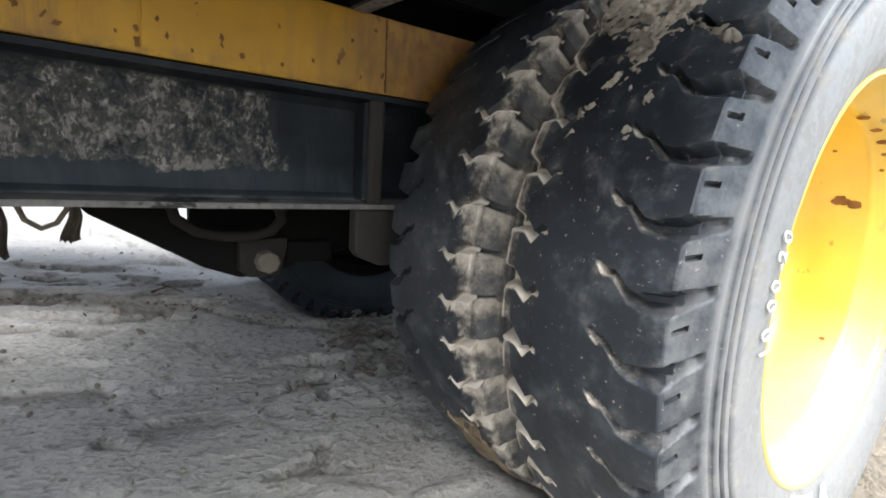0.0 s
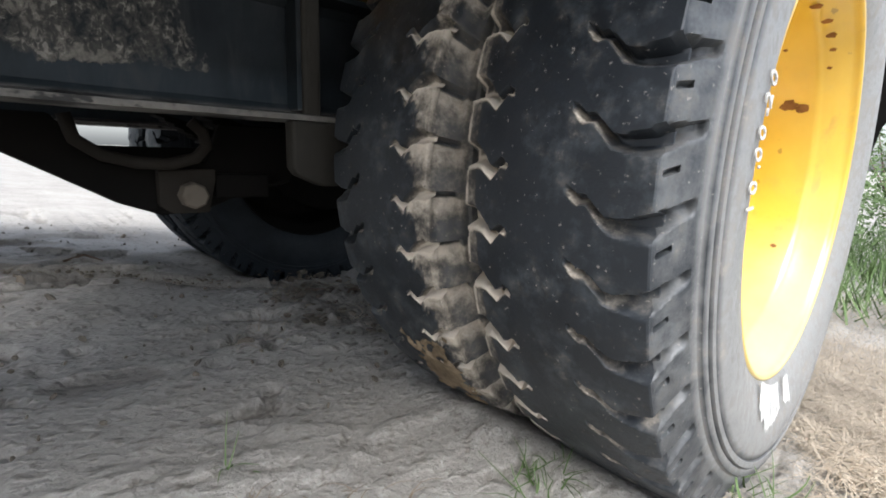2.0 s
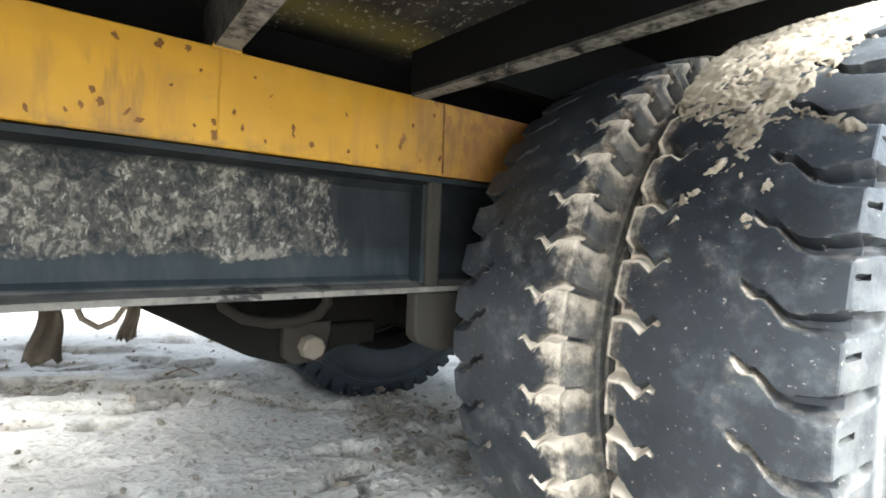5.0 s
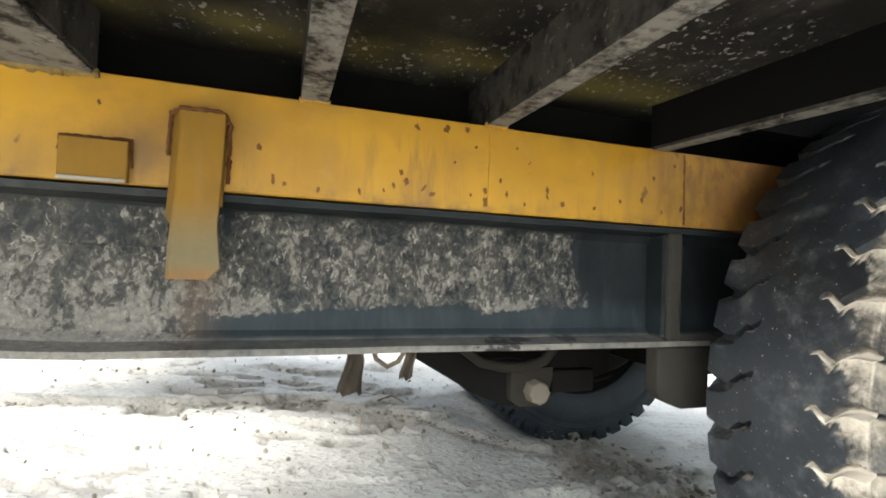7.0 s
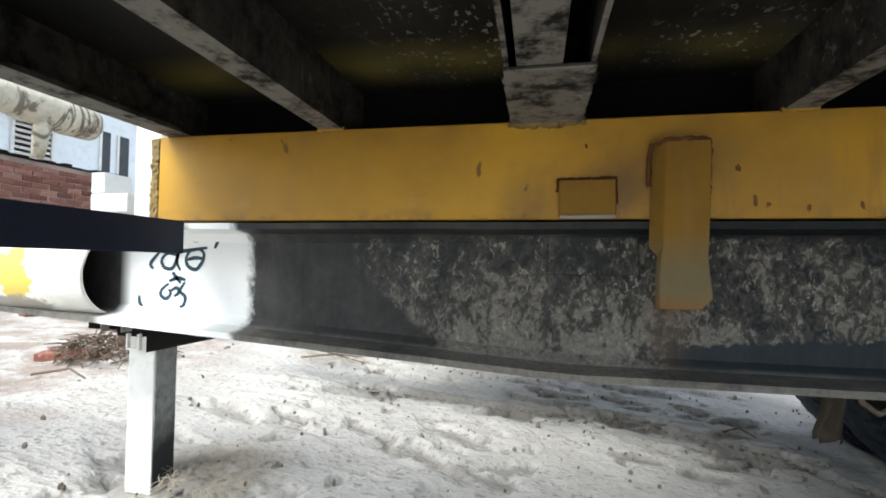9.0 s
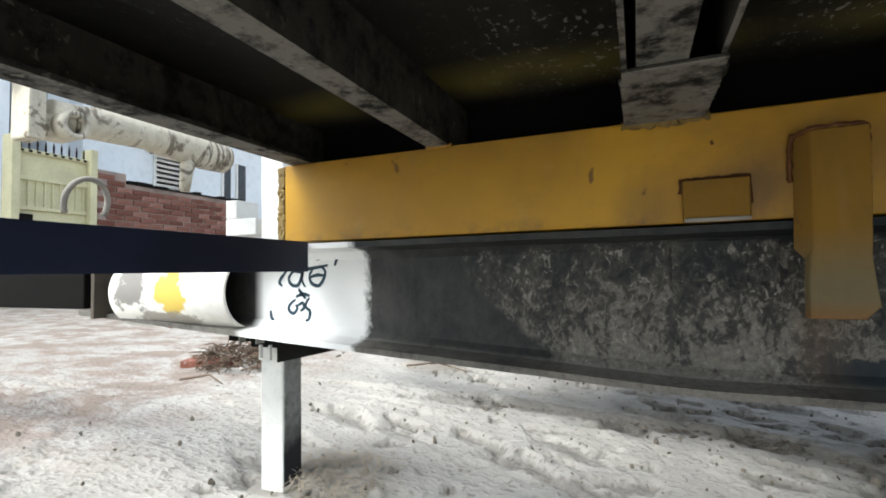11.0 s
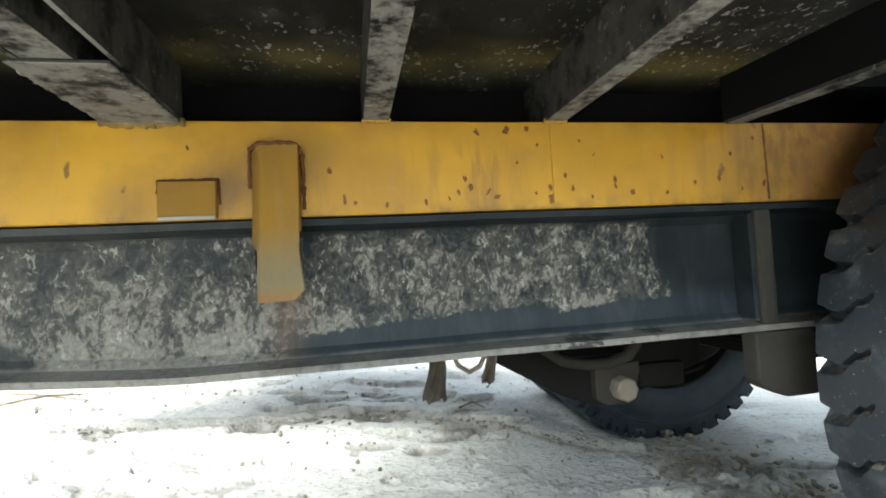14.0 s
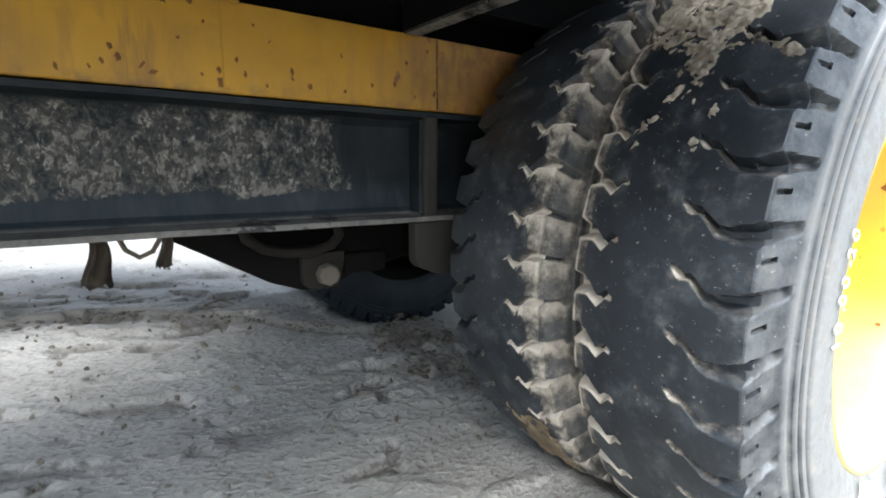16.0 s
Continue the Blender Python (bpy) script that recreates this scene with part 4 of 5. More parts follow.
pipe = on_trailer("pipe", turned(bmesh.new(), [(-0.30, 0.071), (-0.004, 0.071), (0, 0.069), (0, 0.066), (-0.30, 0.065)], 48, "x", (-1.09, 0.838, 0.537), closed=True), make_pipe(), "white pipe with yellow and grey paint patches", True)
# dark liner added in the bore to stand for the shade inside
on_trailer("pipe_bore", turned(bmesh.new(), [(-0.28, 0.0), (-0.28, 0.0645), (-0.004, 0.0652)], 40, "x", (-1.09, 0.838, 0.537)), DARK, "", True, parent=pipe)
on_trailer("stop_plate", box_bm(-1.44, -1.43, 0.765, 0.832, 0.485, 0.60, 0.001, 1), BOLT)


def brush(points, width=0.0065, parent=None):
    """One stroke of a paint brush on the white web."""
    out = []
    pts = [Vector((-1.036 + u * 0.00124, 0.8372, 0.598 - v * 0.00104)) for u, v in points]
    for i in range(len(pts) - 1):
        p0, p1, p2, p3 = pts[max(i - 1, 0)], pts[i], pts[i + 1], pts[min(i + 2, len(pts) - 1)]
        for k in range(6):
            t = k / 6
            out.append(0.5 * ((2 * p1) + (p2 - p0) * t + (2 * p0 - 5 * p1 + 4 * p2 - p3) * t * t + (3 * p1 - p0 - 3 * p2 + p3) * t ** 3))
    out.append(pts[-1])
    bm = bmesh.new()
    n = len(out)
    rows = []
    for i, p in enumerate(out):
        d = (out[min(i + 1, n - 1)] - out[max(i - 1, 0)]).normalized()
        w = width * (0.55 + 0.45 * math.sin(math.pi * (i + 0.6) / (n + 0.2)))
        q = Vector((-d.z, 0, d.x)) * w * 0.5
        rows.append((bm.verts.new(p + q), bm.verts.new(p - q)))
    for a, b in zip(rows, rows[1:]):
        bm.faces.new((a[0], b[0], b[1], a[1]))
    return on_trailer("brush_stroke", bm, INK, "hand-painted dark blue stroke", parent=beam)


brush([(19, 24), (10, 35), (6, 44), (11, 50)])
brush([(46, 28), (31, 26), (23, 37), (28, 48), (39, 49), (45, 37), (48, 24), (46, 39), (52, 52)])
brush([(20, 23), (52, 22), (91, 16)])
brush([(67, 19), (60, 32), (63, 45), (75, 50), (84, 38), (86, 25), (79, 18)])
brush([(62, 35), (73, 32), (84, 33)])
brush([(65, -3), (70, 4), (78, 4), (85, -1)])
brush([(106, -12), (107, 1), (102, 17)])
brush([(35, 69), (48, 64), (60, 67)])
brush([(40, 55), (45, 62), (53, 72)])
brush([(35, 73), (25, 82), (23, 91), (31, 97), (38, 89), (35, 82)])
brush([(37, 85), (47, 79), (50, 87), (43, 93)])
brush([(59, 70), (52, 84), (60, 93), (58, 106), (52, 109)])
brush([(-6, 119), (17, 128), (46, 131), (75, 133)])
brush([(-10, 93), (-9, 104), (-3, 113)])


def landing_leg():
    leg = on_trailer("landing_leg", box_bm(-1.224, -1.162, 1.0, 1.06, 0.085, 0.98, 0.004), WHITE, "white square landing leg, bare dark steel on one side")
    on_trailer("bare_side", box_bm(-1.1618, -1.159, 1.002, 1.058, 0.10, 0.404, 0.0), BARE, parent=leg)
    on_trailer("foot_plate", box_bm(-1.26, -1.12, 0.96, 1.10, 0.062, 0.084, 0.003), WORN, parent=leg)
    on_trailer("leg_bracket", box_bm(-1.332, -1.24, 1.0, 1.07, 0.66, 0.70, 0.003), WHITE, parent=leg)
    on_trailer("leg_bracket", box_bm(-1.332, -1.297, 1.0, 1.07, 0.7005, 0.745, 0.003), WHITE, parent=leg)
    for y in (0.9, 1.075):
        bm = prism(bmesh.new(), [(-1.090, 0.452), (-0.945, 0.446), (-0.945, 0.426), (-1.086, 0.394), (-1.090, 0.394)], "y", y, y + 0.008)
        on_trailer("gusset", bm, DARK, parent=leg)
    for x0, x1 in ((-1.222, -1.180), (-1.176, -1.136)):
        on_trailer("rib_plate", box_bm(x0, x1, 0.905, 0.911, 0.431, 0.459, 0.001, 1), DARK, parent=leg)
        on_trailer("rib_plate", box_bm(x1 + 0.0004, x1 + 0.0032, 0.890, 0.9125, 0.429, 0.459, 0.0005, 1), WORN, parent=leg)
    bm = bmesh.new()
    for x0, x1, z0, z1 in ((-1.206, -1.202, 0.380, 0.412), (-1.180, -1.176, 0.380, 0.412), (-1.202, -1.180, 0.380, 0.384)):
        box(bm, x0, x1, 0.974, 0.982, z0, z1)
    on_trailer("socket_frame", bm, WHITE, parent=leg)
    on_trailer("collar", box_bm(-1.24, -1.147, 0.985, 1.08, 0.405, 0.46, 0.003), DARK, parent=leg)
    bm = tube(bmesh.new(), [(-1.322, 0.625, 0.838), (-1.322, 0.67, 0.840), (-1.322, 0.70, 0.845), (-1.322, 0.80, 0.848), (-1.322, 0.805, 0.848), (-1.322, 0.93, 0.842), (-1.322, 0.985, 0.840), (-1.322, 1.004, 0.838)], [0.027, 0.027, 0.030, 0.028, 0.031, 0.036, 0.032, 0.012], 24)
    on_trailer("crank_tube", bm, DIRTY_WHITE, "dirty white tube with flaking paint", True, parent=leg)
    bm = turned(bmesh.new(), [(-0.03, 0.024), (0.0, 0.024), (0.0, 0.015), (-0.03, 0.015)], 24, "x", (-1.283, 0.644, 0.822), closed=True)
    on_trailer("crank_socket", bm, DIRTY_WHITE, "", True, parent=leg)
    on_trailer("crank_peg", tube(bmesh.new(), [(-1.317, 0.888, 0.835), (-1.317, 0.880, 0.79), (-1.317, 0.876, 0.748)], [0.017, 0.013, 0.010], 12), DIRTY_WHITE, "", True, parent=leg)
    on_trailer("crank_bracket", box_bm(-1.352, -1.302, 0.585, 0.61, 0.79, 0.95, 0.004), DIRTY_WHITE, parent=leg)
    on_trailer("crank_bracket", box_bm(-1.352, -1.312, 0.6105, 0.66, 0.80, 0.84, 0.008, 3), DIRTY_WHITE, parent=leg)
    on_trailer("top_arm", box_bm(-1.372, -1.332, 0.56, 1.10, 0.893, 0.95, 0.003), DIRTY_WHITE, parent=leg)
    return leg


landing_leg()
ring = [(-1.5 + 0.012 * math.sin(a), 0.79 + 0.043 * math.cos(a), 0.725 + 0.05 * math.sin(a)) for a in np.linspace(-0.5, 3.64, 22)]
on_trailer("hose_loop", tube(bmesh.new(), ring, 0.006, 8), WORN, "grey hose bent into a loop", True)
on_trailer("drawbar", box_bm(-2.6, -1.5205, 0.80, 0.89, 0.50, 0.60, 0.004), DARK)

# ---- suspension behind the beam ----
bm = prism(bmesh.new(), [(0.06, 0.411), (0.09, 0.372), (0.285, 0.258), (0.355, 0.232), (0.43, 0.236), (0.50, 0.265), (0.62, 0.30), (0.62, 0.411), (0.47, 0.411), (0.44, 0.335), (0.27, 0.332), (0.20, 0.411)], "y", 1.08, 1.10)
arm = on_trailer("suspension_arm", bevel(bm, 0.003, 1), DARK, "dark dusty triangular suspension arm")
on_trailer("pivot_bracket", bevel(prism(bmesh.new(), [(0.348, 0.318), (0.348, 0.252), (0.37, 0.236), (0.435, 0.236), (0.45, 0.30), (0.45, 0.322)], "y", 1.055, 1.0795), 0.003, 2), STEEL, parent=arm)
on_trailer("pivot_bolt", turned(bmesh.new(), [(-0.018, 0.0), (-0.018, 0.021), (-0.015, 0.0245), (0.0, 0.026), (0.012, 0.026), (0.012, 0.0)], 8, "y", (0.403, 1.042, 0.272)), BOLT, "dusty pale bolt head", parent=arm)
on_trailer("torque_rod", box_bm(0.4505, 0.56, 1.06, 1.09, 0.262, 0.312, 0.006, 3), DARK, parent=arm)
on_trailer("brake_lever", tube(bmesh.new(), [(0.555, 1.05, 0.288), (0.585, 1.05, 0.294), (0.60, 1.05, 0.30)], 0.004, 8), DARK, parent=arm)
on_trailer("spring_beam", box_bm(0.31, 0.76, 1.46, 1.50, 0.255, 0.36, 0.004), DARK, "dark beam between the springs")
loop = [(0.215, 1.02, 0.409), (0.225, 1.02, 0.37), (0.26, 1.02, 0.345), (0.31, 1.02, 0.333), (0.36, 1.02, 0.331), (0.405, 1.02, 0.343), (0.425, 1.02, 0.365), (0.42, 1.02, 0.39), (0.40, 1.02, 0.409)]
on_trailer("leaf_shackle", tube(bmesh.new(), loop, [0.011] * 9, 10), STEEL, "dusty bent steel loop", True)
for y0 in (1.09, 2 * MID - 1.15):
    for k in range(6):
        pts = [(0.42 + 0.02 * k + u * (1.24 - 0.04 * k), y0, 0.335 - 0.012 * k + 0.10 * (2 * u - 1) ** 2) for u in np.linspace(0, 1, 14)]
        bm = bmesh.new()
        rows = [[bm.verts.new((x, y + dy, z + dz)) for dy, dz in ((0, 0), (0.06, 0), (0.06, 0.009), (0, 0.009))] for x, y, z in pts]
        for a, b in zip(rows, rows[1:]):
            for i in range(4):
                bm.faces.new((a[i], a[(i + 1) % 4], b[(i + 1) % 4], b[i]))
        bm.faces.new(rows[0])
        bm.faces.new(rows[-1][::-1])
        on_trailer("leaf_spring", bm, DARK)

# ---- wheels ----
LUGS, RADIUS, TREAD = 46, 0.527, 0.216
HUB_X, HUB_Z = 1.043, 0.351


def tyre_mesh(mirror, phase_out, phase_twin):
    """A lug tyre about the y axis: a turned profile with zigzag grooves cut in from both shoulders.
    The side that faces the twin tyre is +y, or -y where mirrored."""
    half = TREAD / 2
    y = list(np.linspace(-half, half, 81))
    r = [RADIUS - 0.006 * (v / half) ** 2 for v in y]
    flank = [(0.1095, -0.009), (0.1115, -0.015), (0.114, -0.022), (0.1165, -0.030), (0.119, -0.038), (0.122, -0.047), (0.125, -0.056), (0.1275, -0.068), (0.1318, -0.0705), (0.1335, -0.080), (0.1315, -0.0825), (0.1362, -0.0845), (0.1366, -0.092), (0.1346, -0.0945), (0.138, -0.105), (0.1395, -0.120), (0.1385, -0.140), (0.134, -0.17), (0.127, -0.195), (0.118, -0.21), (0.098, -0.215)]
    fa, fb = np.array([p[0] for p in flank]), np.array([p[1] for p in flank])
    steps = -np.concatenate([np.linspace(0.0075, 0.056, 26), -fb[7:]])
    flank = list(zip(np.interp(-steps, -fb, fa), steps))
    prof = np.array([(-a, RADIUS + b) for a, b in flank[::-1]] + list(zip(y, r)) + [(a, RADIUS + b) for a, b in flank])
    n_a = LUGS * 32
    ang = np.arange(n_a) * 2 * math.pi / n_a
    A, Y = np.meshgrid(ang, prof[:, 0], indexing="ij")
    _, R0 = np.meshgrid(ang, prof[:, 1], indexing="ij")
    pitch = 2 * math.pi * RADIUS / LUGS
    arc, drop = A * RADIUS, RADIUS - R0
    depth, dust, shear = np.zeros_like(A), np.zeros_like(A), np.zeros_like(A)
    reach = np.abs(Y) + np.clip(drop - 0.006, 0, 1) * 0.8
    jit = np.interp(A, np.linspace(0, 2 * math.pi, 93), np.random.default_rng(7 + mirror).uniform(-1, 1, 93)) * 0.0015
    for sg, y_in, phase, path, wide, low in (
            (-1, 0.027, phase_out, ([0, 0.16, 0.26, 0.5, 0.62, 0.85, 2.2], [0, 0.011, 0.010, 0.030, 0.032, 0.030, 0.0]), ([0, 0.1, 0.2, 0.5, 0.8, 1.0, 1.4], [0.004, 0.007, 0.005, 0.007, 0.010, 0.013, 0.008]), 0.40),
            (1, 0.044, phase_twin, ([0, 0.14, 0.36, 0.6, 0.8, 2.6], [0, -0.006, 0.007, -0.008, -0.013, 0.0]), ([0, 0.2, 0.6, 0.85, 1.05, 1.4], [0.003, 0.005, 0.007, 0.011, 0.008, 0.006] if mirror else [0.003, 0.006, 0.010, 0.016, 0.015, 0.009]), 0.9)):
        u = (reach - y_in) / (half - y_in)
        # the rows of the mesh are sheared along with the groove, so that its walls stay clean
        shear = shear + (np.sign(Y) == sg) * np.interp(u, *path) / RADIUS
        d = (arc + jit - phase * RADIUS + pitch / 2) % pitch - pitch / 2
        w = np.interp(u, *wide)
        fall = 1 - smooth01(0.35, 1.0, np.abs(d) / w)
        if sg < 0:    # undercut above, a sloping face below that widens to the shoulder
            ramp_w = w * np.interp(u, [0, 0.4, 0.8, 1.4], [1.0, 1.1, 1.5, 1.7])
            fall = np.where(d < 0, 1 - smooth01(0.50, 0.80, -d / w), 1 - smooth01(0.15, 1.0, d / ramp_w))
        on = (np.sign(Y) == sg) * smooth01(0.0, 0.05, u) * (1 - smooth01(0.046, 0.057, drop))
        depth = np.maximum(depth, (0.025 if sg < 0 else 0.020) * fall * on * np.interp(u, [0, 0.25, 0.6, 1], [0.35, 0.6, 0.9, 1.0]) * (1 - (0.62 if sg < 0 else 0.0) * smooth01(0.010, 0.042, drop)))
        wall = smooth01(-0.2, 0.35, d / w) * (1 - smooth01(0.9, 1.45, np.abs(d) / w))
        top = 1 - smooth01(0.006, 0.013, drop)
        if sg > 0:    # bright lips on the tread, dark clefts down the flank
            dust = np.maximum(dust, on * top * (wall * (1.0 if mirror else 0.85) + fall * (0.42 if mirror else 0.12)))
            cleft = fall * on * (1 - top)
        else:
            dust = np.maximum(dust, on * wall * np.interp(u, [0, 0.12, 0.35, 0.6, 1.0], [0.56, 0.46, 0.28, 0.18, 0.10]))
            slope = on * smooth01(0.05, 0.4, d / w) * (1 - smooth01(1.2, 1.8, d / w)) * smooth01(0.3, 0.8, u)
        if sg > 0:    # the lugs of the twin side overlap like scales
            s_lug = (d % pitch) / pitch
            hang = 0.017 * (1 - s_lug) ** 1.4
            scale = np.where(Y > 0, hang * smooth01(0.003, 0.014, drop) * (1 - smooth01(0.046, 0.057, drop)), 0.0)
            depth = np.maximum(depth, scale)
        d2 = (d + pitch) % pitch - pitch / 2
        notch = (sg < 0) * (np.abs(d2 + 0.003) < 0.0024 + 0.05 * (drop - 0.021)) * (drop > 0.012) * (drop < 0.030) * (np.sign(Y) == sg)
        depth = np.maximum(depth, 0.0075 * notch)
    # dusty skirts that reach from the twin shoulder over the tread, cut off by the lip of the lug above
    s_lug = ((arc + jit - phase_twin * RADIUS) % pitch) / pitch
    ragged = 0.006 * np.sin(arc * 310 + 3 * np.sin(Y * 260)) + 0.004 * np.sin(arc * 97 + Y * 190)
    skirt = smooth01(-0.006, 0.006, Y - (0.060 if mirror else 0.094) - 0.046 * np.clip(s_lug, 0, 1) ** 0.75 + ragged) * (drop < 0.057)
    depth = depth + 0.0035 * skirt * (1 - smooth01(0.004, 0.012, drop)) * smooth01(0.04, 0.12, s_lug)
    # dust fades down each lug, with the lit upper faces painted brighter
    dust = np.maximum(dust, skirt * ((0.62 if mirror else 0.45) * (1 - 0.86 * smooth01(0.12, 0.75, s_lug)) * smooth01(0.02, 0.10, s_lug)))
    twin = smooth01(0.070, 0.104, Y) * smooth01(-0.001, 0.02, drop + 0.004)
    dust = np.maximum(dust, (Y > 0.09) * (0.30 * np.exp(-((drop - 0.007) / 0.008) ** 2) + ((0.36 if mirror else 0.28) - 0.27 * smooth01(0.1, 0.7, s_lug)) * smooth01(0.003, 0.012, drop) - 0.10 * smooth01(0.03, 0.06, drop)))
    lip = np.exp(-((Y - 0.106) / 0.004) ** 2) * (drop < 0.009) * (0.62 if not mirror else 0.4)
    dust = np.maximum(dust, lip)
    dust = np.maximum(dust, 0.22 * twin)
    # shade in the clefts, painted by taking dust away
    dust = dust * (1 - 0.75 * cleft)
    # scuffed shoulder; the outer sidewall's paleness is sky light put into the colour
    dust = np.maximum(dust, (Y < 0) * 0.10 * smooth01(0.058, 0.075, drop))
    scuff_and_skylight = (Y < 0) * (0.24 * smooth01(0.004, 0.014, drop) + 0.58 * smooth01(0.058, 0.070, drop)) + 0.16 * slope * (drop < 0.06) + (Y > 0) * 0.4 * smooth01(0.01, 0.03, drop) 
    for at, wide in ((0.0585, 0.0016), (0.0700, 0.0014), (0.0825, 0.0016), (0.0945, 0.0016)):
        scuff_and_skylight = scuff_and_skylight * (1 - 0.9 * np.exp(-((drop - at) / wide) ** 2) * (Y < 0))
    R = R0 - depth
    # the sidewall bulges a little where it carries the load
    Z0, X0 = R * np.sin(A + shear), R * np.cos(A + shear)
    inward = np.sign(Y) * 0.85 * depth * smooth01(0.006, 0.018, drop)
    co = np.stack([X0, (Y - inward) * (1 + 0.03 * smooth01(0.25, 0.5, -Z0)), Z0], -1).reshape(-1, 3)
    m = prof.shape[0]
    i, j = np.meshgrid(np.arange(n_a), np.arange(m - 1), indexing="ij")
    k = (i + 1) % n_a
    faces = np.stack([i * m + j, i * m + j + 1, k * m + j + 1, k * m + j], -1).reshape(-1, 4)
    if mirror:
        co[:, 1] *= -1
        faces = faces[:, ::-1]
    me = bpy.data.meshes.new("tyre")
    me.from_pydata(co.tolist(), [], faces.tolist())
    me.attributes.new("dust", "FLOAT", "POINT").data.foreach_set("value", np.clip(dust, 0, 1).reshape(-1).astype(np.float32))
    me.attributes.new("scuff_and_skylight", "FLOAT", "POINT").data.foreach_set("value", np.clip(scuff_and_skylight, 0, 1).reshape(-1).astype(np.float32))
    me.materials.append(RUBBER)
    me.polygons.foreach_set("use_smooth", [True] * len(me.polygons))
    me.set_sharp_from_angle(angle=radians(38))
    return me


OUTER_TYRE = tyre_mesh(False, math.pi - 0.115, math.pi - 0.0076)
INNER_TYRE = tyre_mesh(True, math.pi - 0.1, math.pi - 0.044)


def wheel(y, tyre, dish, paint):
    """A tyre on a deep dished rim; dish is -1 where the hollow looks to -y."""
    hub = new("wheel")
    hub.location = (HUB_X, y, HUB_Z)
    attach(hub, trailer)
    t = part_mesh("tyre", tyre, RUBBER, hub)
    # far tyres stand in shade, which their darker rubber carries
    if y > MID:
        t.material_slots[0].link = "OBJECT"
        t.material_slots[0].material = SHADED_RUBBER
    bm = bmesh.new()
    p = [(-0.112, 0.319), (-0.119, 0.321), (-0.123, 0.318), (-0.122, 0.313), (-0.116, 0.3115), (-0.107, 0.3105), (-0.1055, 0.306), (-0.096, 0.305), (-0.0945, 0.3005), (-0.085, 0.2995), (-0.083, 0.295), (-0.073, 0.294), (-0.069, 0.287), (-0.058, 0.284), (0.02, 0.277), (0.07, 0.271), (0.082, 0.255), (0.084, 0.13), (0.05, 0.12), (0.05, 0.0), (0.095, 0.0), (0.095, 0.26), (0.112, 0.308), (0.112, 0.319), (0.10, 0.306), (-0.10, 0.3065)]
    turned(bm, [(-dish * a, r) for a, r in p], 96)
    part("rim", bm, paint, hub, "yellow painted steel rim with chipped rust spots" if paint is RIM_YELLOW else "", True)
    return hub


front_wheel = wheel(0.32, OUTER_TYRE, -1, RIM_YELLOW)
twin_wheel = wheel(0.612, INNER_TYRE, 1, DARK)
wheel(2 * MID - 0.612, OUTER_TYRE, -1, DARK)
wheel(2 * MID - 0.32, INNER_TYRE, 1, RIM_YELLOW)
for y in (0.742, 2 * MID - 0.742 - 0.12):
    on_trailer("brake_drum", turned(bmesh.new(), [(0, 0), (0, 0.19), (0.012, 0.205), (0.108, 0.205), (0.12, 0.19), (0.12, 0)], 48, "y", (HUB_X, y, HUB_Z)), DARK, "", True)
on_trailer("axle", tube(bmesh.new(), [(HUB_X, 0.4, HUB_Z), (HUB_X, 2 * MID - 0.4, HUB_Z)], 0.06, 20), DARK, "", True)


def rim_chip(x, z, r, k, y_at):
    """A rust patch on the hollow of the rim."""
    bm = bmesh.new()
    n = 14
    a0, y0 = math.atan2(z - HUB_Z, x - HUB_X), y_at
    vs = []
    for i in range(n):
        q = r * (1 + 0.5 * noise.noise(Vector((k, i * 0.8, 2))))
        da, dy = q * math.cos(2 * math.pi * i / n) / 0.28, 1.3 * q * math.sin(2 * math.pi * i / n)
        yy = y0 + dy
        rr = 0.284 - (yy - 0.262) * 0.0897 - 0.0011
        vs.append(bm.verts.new((HUB_X + rr * math.cos(a0 + da), yy, HUB_Z + rr * math.sin(a0 + da))))
    bm.faces.new(vs)
    return on_trailer("rust_spot", bm, RIM_CHIP, parent=front_wheel)


for x, z, r, k, y_at in ((1.274, 0.467, 0.009, 1.0, 0.279), (1.274, 0.475, 0.011, 5.0, 0.300), (1.24, 0.53, 0.003, 2.0, 0.240), (1.27, 0.214, 0.004, 3.0, 0.285), (1.22, 0.56, 0.004, 7.0, 0.235),
                          (1.20, 0.585, 0.006, 11.0, 0.236), (1.17, 0.60, 0.006, 13.0, 0.240), (1.21, 0.57, 0.003, 17.0, 0.302), (1.13, 0.615, 0.007, 19.0, 0.25)):
    rim_chip(x, z, r, k, y_at)


def sidewall_words(text, radius, start, size):
    """Raised pale figures round the sidewall, read upwards at the front."""
    ang = start
    for ch in text:
        cu = bpy.data.curves.new("figure", "FONT")
        cu.body, cu.size, cu.extrude, cu.offset, cu.align_x = ch, size, 0.0008, 0.0, "CENTER"
        tmp = new("figure", cu)
        bpy.context.view_layer.update()
        me = bpy.data.meshes.new_from_object(tmp.evaluated_get(bpy.context.evaluated_depsgraph_get()))
        bpy.data.objects.remove(tmp)
        me.materials.append(PALE)
        ob = new("figure", me)
        # the figure's right runs upwards, its top away from the hub
        c, s = math.cos(ang), math.sin(ang)
        right, up, out = Vector((s, 0, -c)), Vector((c, 0, s)), Vector((0, -1, 0))
        m = Matrix((right, up, out)).transposed().to_4x4()
        m.translation = Vector((HUB_X + radius * c, 0.1790, HUB_Z + radius * s))
        ob.matrix_world = m
        attach(ob, front_wheel)
        ang -= size * (0.36 if ch in ".-" else 0.66) / radius


sidewall_words("10.00-20", 0.370, math.pi + 0.075, 0.030)


